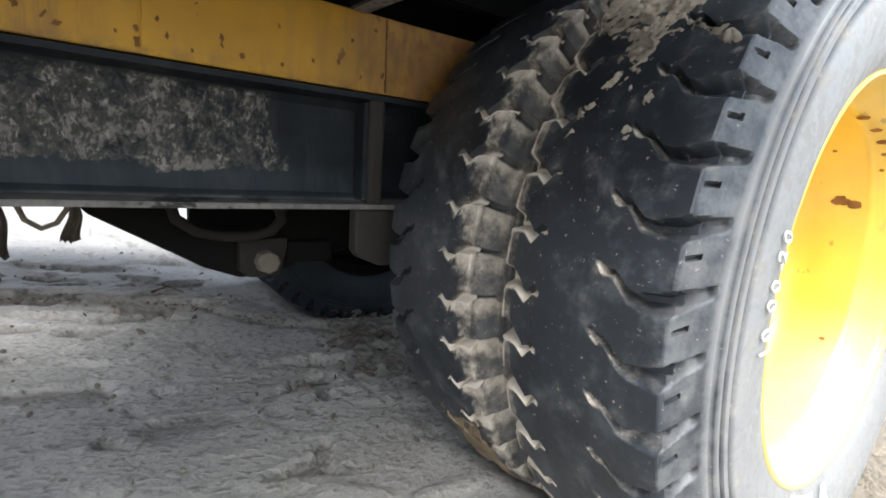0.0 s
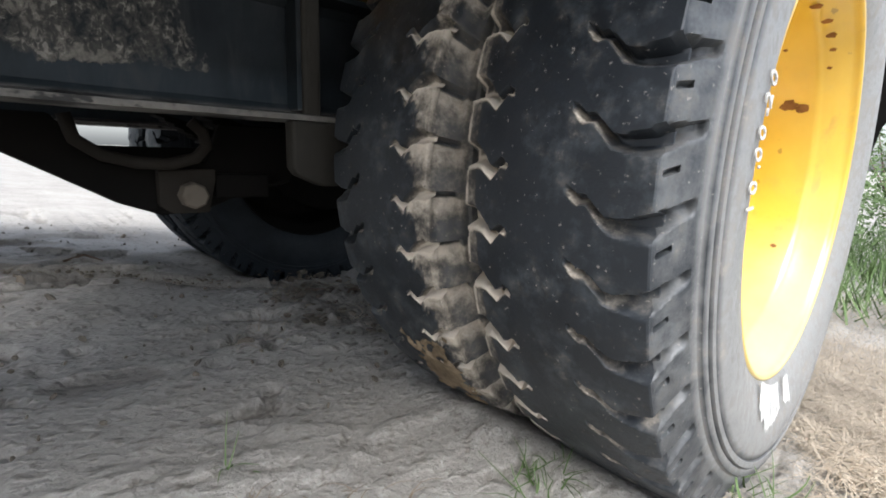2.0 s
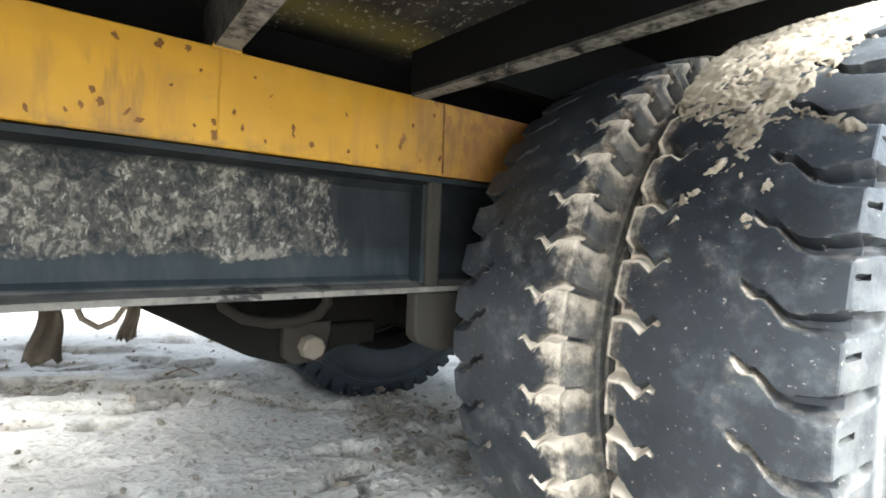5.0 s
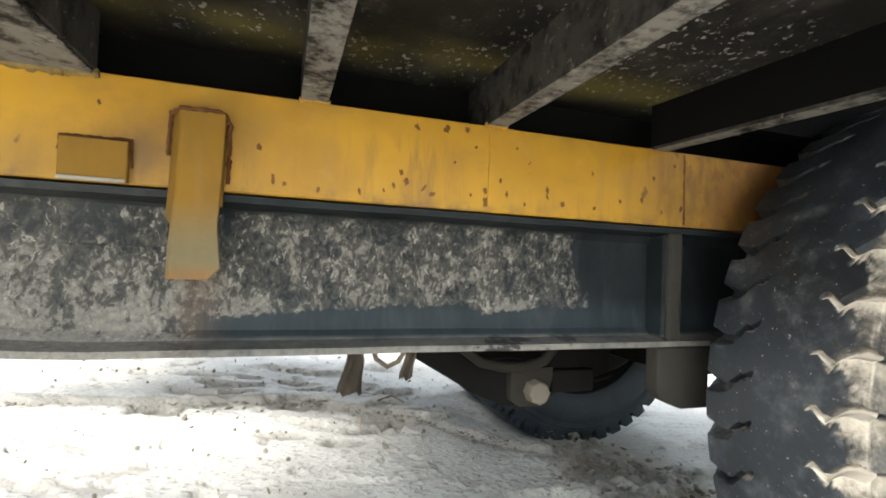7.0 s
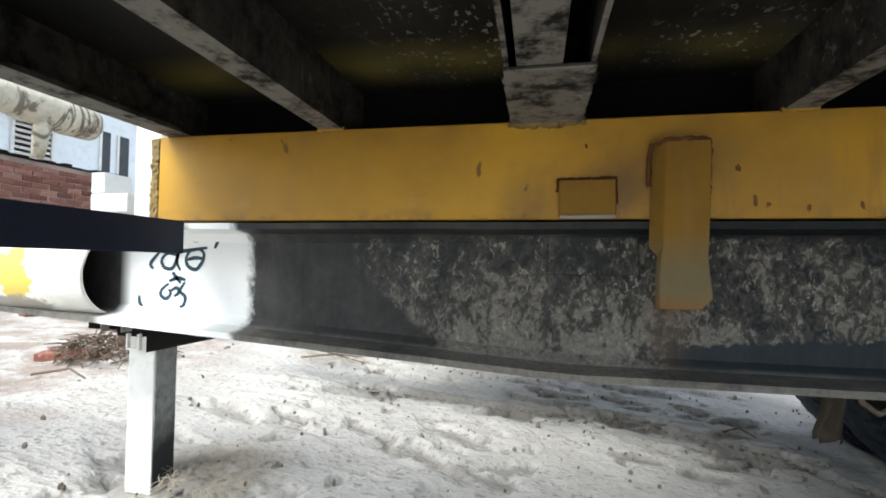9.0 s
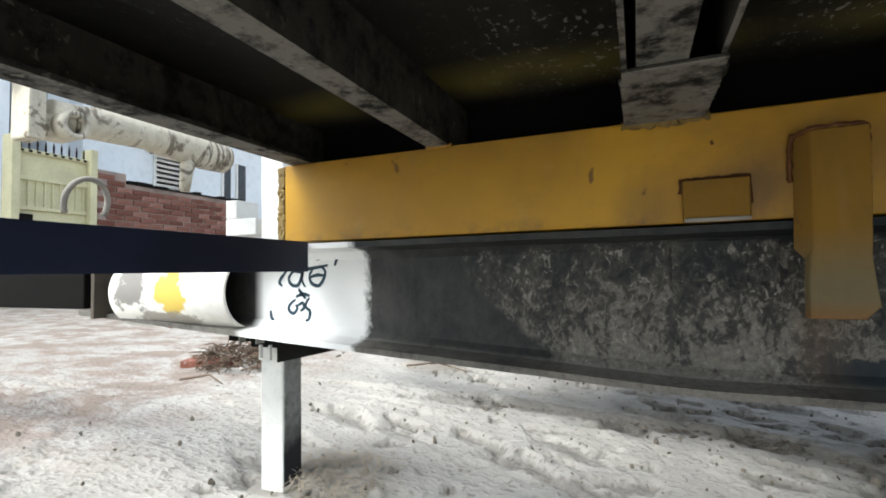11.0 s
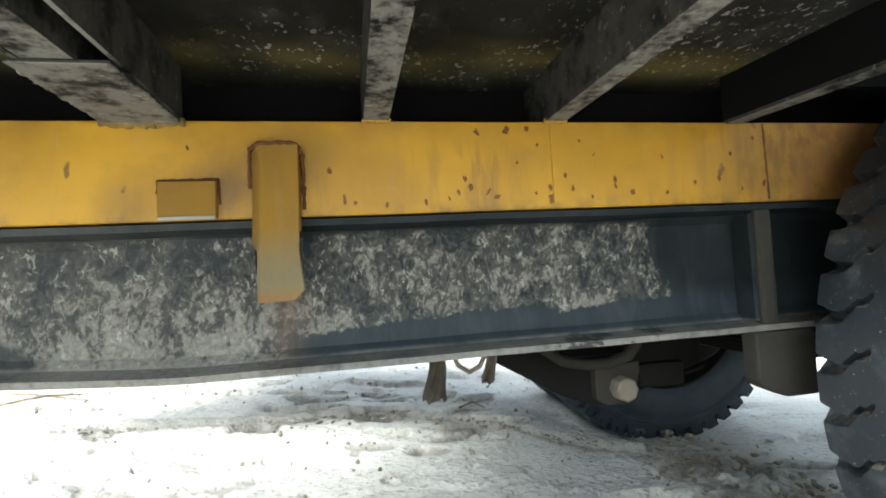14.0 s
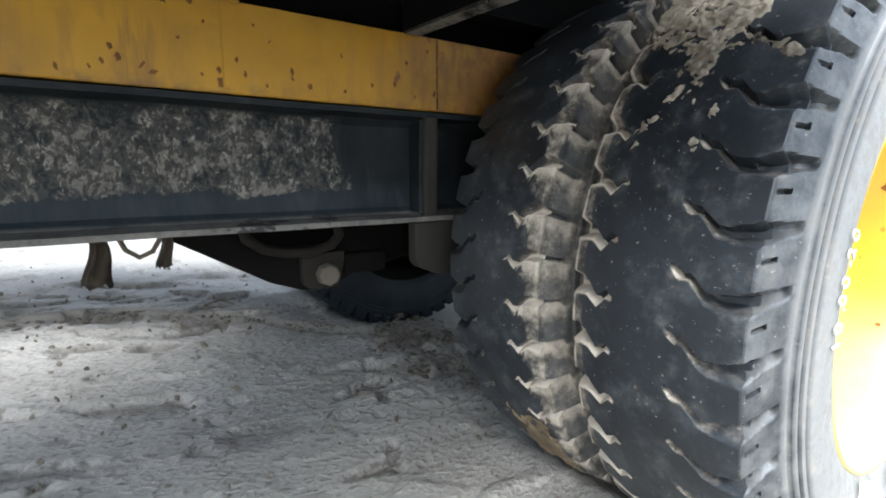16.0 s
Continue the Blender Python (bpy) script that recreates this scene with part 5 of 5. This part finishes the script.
def paint_splash():
    """White paint brushed on the sidewall below the rim."""
    rng = random.Random(2)
    streaks = [(-2.06 + 0.030 * k, 0.0145, 0.322, 0.362 + 0.026 * math.sin(math.pi * (k + 0.5) / 12) + rng.uniform(-0.006, 0.006)) for k in range(12)]
    streaks += [(-1.60 + 0.03 * k, 0.014, 0.322, 0.360 + rng.uniform(0, 0.012)) for k in range(3)]
    for k, (a0, w, r0, r1) in enumerate(streaks):
        bm = bmesh.new()
        lo, hi = [], []
        for i in range(7):
            a = a0 + w * (2 * i / 6 - 1) * (0.62 if k % 2 else 0.5)
            for ring_, r in ((lo, r0 + 0.004 * noise.noise(Vector((i, k, 0)))), (hi, r1 - 0.012 * (i / 3 - 1) ** 2 + 0.004 * noise.noise(Vector((i, k, 5))))):
                yy = 0.1865 + (0.36 - r) * 0.16 if r < 0.36 else 0.1825
                ring_.append(bm.verts.new((HUB_X + r * math.cos(a), yy - 0.004, HUB_Z + r * math.sin(a))))
        for i in range(6):
            bm.faces.new((lo[i], lo[i + 1], hi[i + 1], hi[i]))
        on_trailer("paint_splash", bm, WHITE, "white paint brushed on the sidewall", parent=front_wheel)


paint_splash()


def foot_mud():
    """A crust of tan mud low on the inner tyre."""
    bm = bmesh.new()
    grid = {}
    for i in range(60):
        for j in range(50):
            a, y = math.radians(207 + 24 * i / 59), 0.515 + 0.13 * j / 49
            p = Vector((HUB_X + RADIUS * math.cos(a), y, HUB_Z + RADIUS * math.sin(a)))
            h = 0.8 * min(1 - abs(i / 59 - 0.55) / 0.5, 1 - abs(j / 49 - 0.45) / 0.5) + 0.4 * noise.noise(p * 30) + 0.3 * noise.noise(p * 75) - 0.22
            if h > 0:
                rr = RADIUS - 0.006 * ((y - 0.612) / 0.108) ** 2 - 0.001 + 0.02 * min(h, 0.2) + 0.003 * noise.noise(p * 110)
                grid[i, j] = bm.verts.new((HUB_X + rr * math.cos(a), y, HUB_Z + rr * math.sin(a)))
    for (i, j), v in grid.items():
        q = [grid.get(k) for k in ((i, j), (i + 1, j), (i + 1, j + 1), (i, j + 1))]
        if None not in q:
            bm.faces.new(q)
    bmesh.ops.delete(bm, geom=[v for v in bm.verts if not v.link_faces], context="VERTS")
    return on_trailer("mud_cake", bm, CLAY, "ochre mud stuck low on the tread", True, parent=twin_wheel)


foot_mud()


def mud_cake():
    """Dried mud on the outer tyre: a cracked crust over the crown that runs out in tongues, and smears below it."""
    bm = bmesh.new()
    na, ny = 330, 130
    grid = {}
    smears = [((151.0, 0.334), (157.8, 0.372), 0.011), ((145.0, 0.300), (144.3, 0.271), 0.009), ((144.3, 0.271), (147.6, 0.228), 0.007), ((153.6, 0.286), (155.0, 0.284), 0.005), ((158.2, 0.300), (159.6, 0.296), 0.004)]

    def flat(a, y):
        return Vector((math.radians(a) * RADIUS, y))
    for i in range(na):
        for j in range(ny):
            deg, y = 98 + 64 * i / (na - 1), 0.218 + 0.212 * j / (ny - 1)
            a = math.radians(deg)
            p = Vector((HUB_X + RADIUS * math.cos(a), y, HUB_Z + RADIUS * math.sin(a)))
            rough = 0.36 * noise.noise(p * 17) + 0.30 * noise.noise(p * 52) + 0.28 * noise.noise(p * 120) + 0.10 * noise.noise(p * 260)
            end = np.interp(y, [0.22, 0.25, 0.27, 0.30, 0.312, 0.33, 0.366, 0.40, 0.43], [126, 133, 138, 145, 152, 150, 144.5, 142, 139])
            h = min(0.7, (end - deg) / 13) + rough + 0.03
            for (a0, y0), (a1, y1), w in smears:
                q, u, v = flat(deg, y), flat(a0, y0), flat(a1, y1)
                k = min(1, max(0, (q - u).dot(v - u) / (v - u).length_squared))
                h = max(h, 0.5 * (1 - (q - u.lerp(v, k)).length / w) + 1.5 * rough - 0.05)
            crack = abs(noise.noise(p * 21 + Vector((7, 1, 3))))
            if crack < 0.035:
                h -= 0.55 * (1 - crack / 0.035)
            if h > 0:
                lift = -0.002 + 0.024 * min(h, 0.16) + 0.003 * noise.noise(p * 40) + 0.003 * noise.noise(p * 95) + 0.0025 * noise.noise(p * 210)
                rr = RADIUS - 0.006 * ((y - 0.32) / 0.108) ** 2 + lift
                grid[i, j] = bm.verts.new((HUB_X + rr * math.cos(a), y, HUB_Z + rr * math.sin(a)))
    for (i, j), v in grid.items():
        q = [grid.get(k) for k in ((i, j), (i + 1, j), (i + 1, j + 1), (i, j + 1))]
        if None not in q:
            bm.faces.new(q)
    bmesh.ops.delete(bm, geom=[v for v in bm.verts if not v.link_faces], context="VERTS")
    ob = on_trailer("mud_cake", bm, MUD, "dry tan mud caked on the tread", True, parent=front_wheel)
    return ob


mud_cake()
bm = prism(bmesh.new(), [(0.15, 0.80), (0.15, 0.56), (0.20, 0.47), (0.217, 0.375), (0.235, 0.375), (0.24, 0.46), (0.70, 0.46), (0.70, 0.80)], "x", 1.74, 1.752)
on_trailer("mud_flap", bm, DARK, "black rubber mud flap behind the wheels")


# ---- things that hang from the trailer ----
def rag(name, x, y, z0, z1, w, label):
    """A strip of cloth hanging in folds, frayed below."""
    bm = bmesh.new()
    n, k = 9, 14
    g = []
    for j in range(k):
        t = j / (k - 1)
        row = []
        for i in range(n):
            u = i / (n - 1) - 0.5
            width = w * (0.55 + 0.6 * t)
            row.append(bm.verts.new((x + u * width + 0.004 * math.sin(5 * t), y + 0.006 * math.sin(11 * u + 3 * t) + 0.003 * noise.noise(Vector((u * 9, t * 5, x))), z0 + (z1 - z0) * t - (0.012 * noise.noise(Vector((i * 1.3, x * 50, 0))) if j == k - 1 else 0))))
        g.append(row)
    for a, b in zip(g, g[1:]):
        for i in range(n - 1):
            bm.faces.new((a[i], a[i + 1], b[i + 1], b[i]))
    bmesh.ops.solidify(bm, geom=list(bm.faces), thickness=0.003)
    ob = part(name, bm, CLOTH, None, "", True)
    return tagged(ob, label, "rag", group="rags under the beam")


rag("rag", -0.014, 0.884, 0.4125, 0.332, 0.036, "dirty brown rag hanging from the beam flange")
rag("rag", 0.076, 0.884, 0.4125, 0.352, 0.022, "short grey rag knotted to a hanging cord")
cord = part("cord", tube(bmesh.new(), [(0.012, 0.885, 0.413), (0.022, 0.884, 0.385), (0.04, 0.883, 0.372), (0.058, 0.884, 0.380), (0.07, 0.885, 0.40), (0.074, 0.885, 0.413)], 0.004, 8), CLOTH, None, "", True)
tagged(cord, "dark cord looped under the beam", "cord")

# ---- loose things on the sand ----
def blades(name, spots, mat, label, category, flat=0.5, seed=1, kind="stuff", height=0.09, width=0.0022, loose=0.018):
    """Dry or green stalks in tufts: (x, y, radius, count)."""
    rng = random.Random(seed)
    verts, faces = [], []
    for cx, cy, rad, count in spots:
        for _ in range(count):
            r, a = rad * math.sqrt(rng.random()), rng.uniform(0, 2 * math.pi)
            x, y = cx + r * math.cos(a), cy + r * math.sin(a)
            z = ground_height(x, y) + rng.uniform(-0.004, loose)
            h, b, lean = height * rng.uniform(0.4, 1.2), rng.uniform(0, 2 * math.pi), rng.uniform(0.3 if flat < 1 else 0.62, 1.0) * flat
            w = width * rng.uniform(0.6, 1.4)
            sx, sy = -math.sin(b) * w, math.cos(b) * w
            base = len(verts)
            curl = rng.gauss(0, 0.6) * min(flat, 1.0)
            px, py, head = x, y, b
            for k in range(5):
                t = k / 4
                up = h * (t * math.cos(lean * 1.5) - 0.25 * t * t * lean)
                f = 1 - 0.75 * t
                pz = z + max(up, 0.002 + 0.010 * math.sin(3.1 * t) * min(flat, 1))
                sx, sy = -math.sin(head) * w, math.cos(head) * w
                verts += [(px - sx * f, py - sy * f, pz), (px + sx * f, py + sy * f, pz)]
                step = 0.25 * h * (math.sin(min(lean * 1.5, 1.57)) + 0.35 * t * lean)
                px, py = px + math.cos(head) * step, py + math.sin(head) * step
                head += 0.25 * curl
                if k:
                    faces.append((base + 2 * k - 2, base + 2 * k - 1, base + 2 * k + 1, base + 2 * k))
    me = bpy.data.meshes.new(name)
    me.from_pydata(verts, [], faces)
    return tagged(part_mesh(name, me, mat), label, category, kind=kind)


blades("dry_grass", [(0.10, 0.42, 0.12, 120), (1.2, 0.03, 0.16, 1300), (1.45, 0.05, 0.2, 1700), (1.75, 0.06, 0.25, 1800), (1.35, -0.02, 0.30, 2200), (1.8, 0.0, 0.5, 4200), (1.0, 0.0, 0.14, 420), (2.4, 0.2, 0.7, 6000), (0.75, 0.12, 0.10, 90)], STRAW, "dry straw-coloured grass lying on the sand", "dry grass", 1.3, 2, height=0.085, width=0.0009)
blades("dry_grass", [(0.268, 0.470, 0.062, 420), (0.300, 0.455, 0.045, 260), (0.230, 0.455, 0.05, 200), (0.27, 0.40, 0.05, 130), (0.40, 0.44, 0.06, 45)], BROWN_STRAW, "matted brown straw trodden into the sand", "dry grass", 1.45, 12, height=0.05, width=0.0009, loose=0.008)
blades("dry_grass", [(-1.32, 2.25, 0.16, 260), (-1.08, 1.10, 0.12, 420), (0.92, 1.38, 0.24, 420), (0.86, 1.16, 0.20, 160), (0.55, 1.1, 0.12, 30), (-0.6, 2.4, 0.3, 60)], STRAW, "matted dry stalks beside the wheel and the leg", "dry grass", 1.25, 3, height=0.09, width=0.0012)
blades("green_grass", [(0.645, 0.37, 0.030, 34), (0.60, 0.35, 0.05, 14), (0.87, 0.16, 0.06, 40), (0.303, 0.607, 0.010, 9)], LEAF, "small green grass tuft in the sand", "grass", 0.9, 5, height=0.065, width=0.0016)
blades("green_grass", [(3.4, 0.1, 0.9, 1600), (4.5, 0.6, 1.2, 1600)], LEAF, "green weeds at the edge of the sand", "weeds", 0.6, 6, height=0.22, width=0.004)


def clods():
    """Crumbs of sand and mud lying about."""
    rng = random.Random(8)
    bm = bmesh.new()
    for k in range(520):
        x, y = (rng.uniform(-2.4, 1.4), rng.uniform(0.0, 3.2)) if k < 260 else (rng.uniform(-1.3, 0.9), rng.uniform(0.8, 2.7))
        if 0.55 < x and (0.18 < y < 0.76 or 1.76 < y < 2.35):
            continue
        s = rng.uniform(0.0025, 0.008) * (1 if rng.random() < 0.94 else 2.0)
        m = Matrix.Translation((x, y, ground_height(x, y) + 0.006)) @ Euler((rng.random() * 6, rng.random() * 6, rng.random() * 6)).to_matrix().to_4x4() @ Matrix.Diagonal((s * rng.uniform(0.8, 1.5), s, s * rng.uniform(0.35, 0.6), 1))
        bmesh.ops.create_icosphere(bm, subdivisions=1, radius=1, matrix=m)
    return tagged(part("sand_crumbs", bm, EARTH), "small crumbs of dried sand scattered about", "crumbs", kind="stuff")


clods()


def earth_lumps():
    """Dug-up crumbs of earth beside the wheels and along the rut's edge."""
    rng = random.Random(21)
    bm = bmesh.new()
    spots = []
    for _ in range(170):
        a, r = rng.uniform(0, 6.28), math.sqrt(rng.random())
        spots.append((0.86 + 0.26 * r * math.cos(a), 1.30 + 0.42 * r * math.sin(a), rng.uniform(0.003, 0.013)))
    for _ in range(260):
        x = rng.uniform(-1.0, 0.62)
        y = float(np.interp(x, [-1.2, -0.5, 0.0, 0.2, 0.35, 0.47, 0.62], [1.80, 1.93, 2.0, 1.95, 1.88, 1.75, 1.62]))
        spots.append((x, y + rng.gauss(-0.01, 0.035), rng.uniform(0.003, 0.009)))
    for x, y, s in spots:
        m = Matrix.Translation((x, y, ground_height(x, y) + 0.35 * s + (0.020 if x > 0.55 else 0.006))) @ Euler((rng.uniform(-0.4, 0.4), rng.uniform(-0.4, 0.4), rng.random() * 6)).to_matrix().to_4x4() @ Matrix.Diagonal((s * rng.uniform(1.0, 2.0), s * 1.1, s * rng.uniform(0.4, 0.7), 1))
        res = bmesh.ops.create_icosphere(bm, subdivisions=1, radius=1, matrix=m)
        for v in res["verts"]:
            v.co += Vector((rng.uniform(-1, 1), rng.uniform(-1, 1), rng.uniform(-0.6, 0.6))) * 0.28 * s
    return tagged(part("earth_lumps", bm, EARTH), "crumbled grey-brown earth beside the wheel", "earth", kind="stuff")


earth_lumps()


def stick(points, r, label):
    ob = part("stick", tube(bmesh.new(), points, [r, r * 0.9, r * 0.5], 6), TWIG)
    return tagged(ob, label, "stick", group="sticks on the sand")


def lie(x, y, h=0.012):
    return (x, y, ground_height(x, y) + h)


for a, b, c in (((0.26, 2.05), (0.32, 2.07), (0.37, 2.05)), ((-1.5, 2.3), (-1.35, 2.22), (-1.15, 2.2)), ((-1.42, 2.12), (-1.3, 2.2), (-1.2, 2.3)), ((0.86, 1.28), (0.95, 1.36), (1.02, 1.4)), ((0.84, 1.46), (0.9, 1.36), (0.93, 1.2)), ((-2.1, 1.5), (-2.0, 1.55), (-1.9, 1.52))):
    stick([lie(*a), lie(*b, 0.03), lie(*c)], 0.005, "dry brown stick lying on the sand")


def root_heap():
    """A heap of roots and earth beyond the leg."""
    rng = random.Random(11)
    bm = bmesh.new()
    for _ in range(330):
        a, r = rng.uniform(0, 6.28), 0.20 * math.sqrt(rng.random())
        x, y = -2.13 + r * math.cos(a), 1.86 + r * math.sin(a)
        h = 0.10 * (1 - (r / 0.22) ** 2) + 0.015
        d = rng.uniform(0, 6.28)
        p = Vector((x, y, ground_height(x, y) + h * rng.uniform(0.1, 1)))
        q = p + Vector((math.cos(d), math.sin(d), rng.uniform(-0.3, 0.3))) * rng.uniform(0.04, 0.10)
        tube(bm, [p, (p + q) / 2 + Vector((0, 0, 0.012)), q], [0.0035, 0.003, 0.0015], 5)
    return tagged(part("root_heap", bm, TWIG), "heap of dark dug-up roots and earth", "root heap", kind="stuff")


root_heap()


def loose_brick(x, y, turn):
    bm = box_bm(-0.115, 0.115, -0.055, 0.055, 0, 0.07, 0.006)
    ob = part("loose_brick", bm, BRICK)
    ob.matrix_basis = pose(x, y, ground_height(x, y) - 0.042, 3, 2, turn)
    return tagged(ob, "worn red brick half buried in the sand", "brick", group="loose bricks on the ground")


for x, y, t in ((-2.27, 1.80, 20), (-3.6, 2.75, 70)):
    loose_brick(x, y, t)


# ---- behind the trailer: house, gate, brick wall ----
FAR_Z = 0.12


def louvre_window(x, y0, y1, z0, z1, parent):
    w = part("window", box_bm(x - 0.12, x, y0, y1, z0, z1), GLASS_DARK, parent)
    for a, b, c, d in ((y0 - 0.06, y1 + 0.06, z1, z1 + 0.06), (y0 - 0.06, y1 + 0.06, z0 - 0.06, z0), (y0 - 0.06, y0, z0, z1), (y1, y1 + 0.06, z0, z1)):
        part("frame", box_bm(x - 0.1, x + 0.04, a, b, c, d, 0.004, 1), WHITE, w)
    n = 6
    for i in range(n):
        z = z0 + (i + 0.5) * (z1 - z0) / n
        bm = bmesh.new()
        box(bm, 0, 0.012, y0, y1, -0.028, 0.028, pose(x + 0.01, 0, z, 0, 35, 0))
        part("slat", bm, WHITE, w)
    return w


def house():
    e = empty("house", (0, 0, 0))
    tagged(e, "pale blue plastered house with louvred windows", "house")
    x = -10.0
    part("wall", box_bm(x - 6, x, 5.2, 16.0, 0, 6.5), PLASTER, e)
    part("wall", box_bm(x - 6, x + 1.6, -2.0, 3.9, 0, 6.5), PLASTER, e)
    part("roof_slab", box_bm(x - 6.2, x + 0.5, 3.9, 16.2, 4.6, 4.75), PLASTER, e)
    louvre_window(x, 7.25, 7.95, 2.5, 3.15, e)
    part("sunshade", box_bm(x, x + 0.4, 7.0, 8.2, 3.25, 3.33, 0.01), PLASTER, e)
    for y0, y1 in ((9.05, 9.3), (9.5, 9.8)):
        w = part("window", box_bm(x - 0.1, x + 0.01, y0, y1, 2.5, 3.45), GLASS_DARK, e)
        part("frame", box_bm(x - 0.05, x + 0.05, y0 - 0.05, y0, 2.5, 3.45), WHITE, w)
    for y0, y1 in ((2.2, 2.55), (2.75, 3.1)):
        part("window", box_bm(x + 1.55, x + 1.61, y0, y1, 0.9, 3.0), GLASS_DARK, e)
    part("pillar", box_bm(x + 0.6, x + 1.0, 5.2, 5.5, 0, 4.6), PLASTER, e)
    part("wall_lamp", tube(bmesh.new(), [(x + 2.2, 5.55, 2.6), (x + 2.2, 5.55, 3.15), (x + 2.2, 5.55, 3.35)], [0.03, 0.05, 0.01], 10), DARK, e)
    return e


house()


def gate():
    e = empty("gate", (-7.0, 3.69, FAR_Z))
    tagged(e, "cream painted steel gate with pressed panels and spikes", "gate")
    part("gate_post", box_bm(-0.1, 0.1, -0.46, -0.38, 0, 2.1, 0.005), CREAM, e)
    part("gate_post", box_bm(-0.1, 0.1, 0.38, 0.46, 0, 2.1, 0.005), CREAM, e)
    part("sheet", box_bm(-0.02, 0.0, -0.38, 0.38, 0.05, 1.95), CREAM, e)
    for z in (0.06, 0.5, 0.95, 1.25, 1.6, 1.92):
        part("rail", box_bm(0.002, 0.035, -0.38, 0.38, z, z + 0.045, 0.003, 1), CREAM, e)
    for i in range(9):
        y = -0.34 + i * 0.085
        part("bar", box_bm(0.002, 0.022, y - 0.009, y + 0.009, 1.295, 1.6), CREAM, e)
        part("spike", tube(bmesh.new(), [(0.01, y, 1.965), (0.01, y, 2.05), (0.01, y, 2.11)], [0.011, 0.011, 0.001], 6), DARK, e)
        part("stud", box_bm(0.036, 0.046, y - 0.018, y + 0.018, 1.93, 1.955), DARK, e)
    part("latch", box_bm(0.002, 0.05, -0.36, -0.22, 1.0, 1.2, 0.005), DARK, e)
    return e


gate()


def bush(x, y, r, h, seed, label):
    """A shrub: stems and a loose crown of small leaves."""
    rng = random.Random(seed)
    e = empty("bush", (x, y, ground_height(x, y)))
    tagged(e, label, "bush", group="bushes beside the trailer")
    bm = bmesh.new()
    for _ in range(9):
        a, t = rng.uniform(0, 6.28), rng.uniform(0.3, 0.9)
        tube(bm, [(0, 0, -0.02), (0.3 * r * math.cos(a), 0.3 * r * math.sin(a), h * 0.4), (r * t * math.cos(a), r * t * math.sin(a), h * 0.9)], [0.014, 0.009, 0.003], 5)
    part("stems", bm, TWIG, e)
    verts, faces = [], []
    clumps = [(Vector((rng.gauss(0, 0.45) * r, rng.gauss(0, 0.45) * r, h * rng.uniform(0.15, 1.0))), rng.uniform(0.1, 0.22)) for _ in range(26)]
    for _ in range(2600):
        c, s = rng.choice(clumps)
        p = c + Vector((rng.gauss(0, 1), rng.gauss(0, 1), rng.gauss(0, 0.8))) * s
        d = Vector((rng.gauss(0, 1), rng.gauss(0, 1), rng.gauss(0, 0.6))).normalized()
        q = d.orthogonal().normalized()
        l, w = rng.uniform(0.02, 0.05), rng.uniform(0.006, 0.012)
        b = len(verts)
        verts += [p, p + d * l * 0.5 + q * w, p + d * l, p + d * l * 0.5 - q * w]
        faces.append((b, b + 1, b + 2, b + 3))
    me = bpy.data.meshes.new("crown")
    me.from_pydata(verts, [], faces)
    part_mesh("crown", me, LEAF, e)
    return e


for k, (x, y, r, h) in enumerate(((4.2, 0.15, 0.5, 0.75), (5.0, 0.9, 0.6, 0.9), (4.9, -0.5, 0.6, 0.8), (6.2, 0.3, 0.8, 1.2), (3.6, -0.6, 0.4, 0.5))):
    bush(x, y, r, h, 30 + k, "grey-green leafy bush on the sand's edge")


def brick_wall():
    """A rough wall of red bricks, laid piece by piece over a mortar core."""
    rng = random.Random(5)
    core = part("brick_wall", box_bm(-7.09, -6.925, 4.16, 6.62, 0.0, 1.85), MORTAR)
    tagged(core, "low red brick boundary wall with a blackened top", "wall", kind="structure")
    part("pier_core", box_bm(-7.09, -6.926, 4.16, 4.54, 1.8505, 1.985), MORTAR, core)
    bm = bmesh.new()
    for i in range(17):    # a broken, blackened top course
        y = 4.56 + i * 0.122
        box(bm, -7.11, -6.905, y, y + rng.uniform(0.085, 0.12), 1.8505, 1.8505 + rng.uniform(0.02, 0.06))
    part("coping", bm, DARK, core, "blackened broken top course")
    bm = box_bm(-0.012, 0.012, -0.11, 0.11, -0.032, 0.032, 0.003, 1)
    me = bpy.data.meshes.new("brick")
    bm.to_mesh(me)
    bm.free()
    me.materials.append(BRICK)
    for row in range(8, 25):
        z = 0.06 + row * 0.077
        for i in range(11):
            y = 4.275 + i * 0.235 + (0.1175 if row % 2 else 0)
            if y > 6.52 or (z > 1.83 and y > 4.50):
                continue
            ob = new("brick", me)
            ob.location = (-6.921 + rng.uniform(-0.010, 0.008), y + rng.uniform(-0.008, 0.008), z + rng.uniform(-0.003, 0.003))
            ob.rotation_euler = (rng.uniform(-0.025, 0.025), 0, rng.uniform(-0.03, 0.03))
            ob.parent = core


brick_wall()
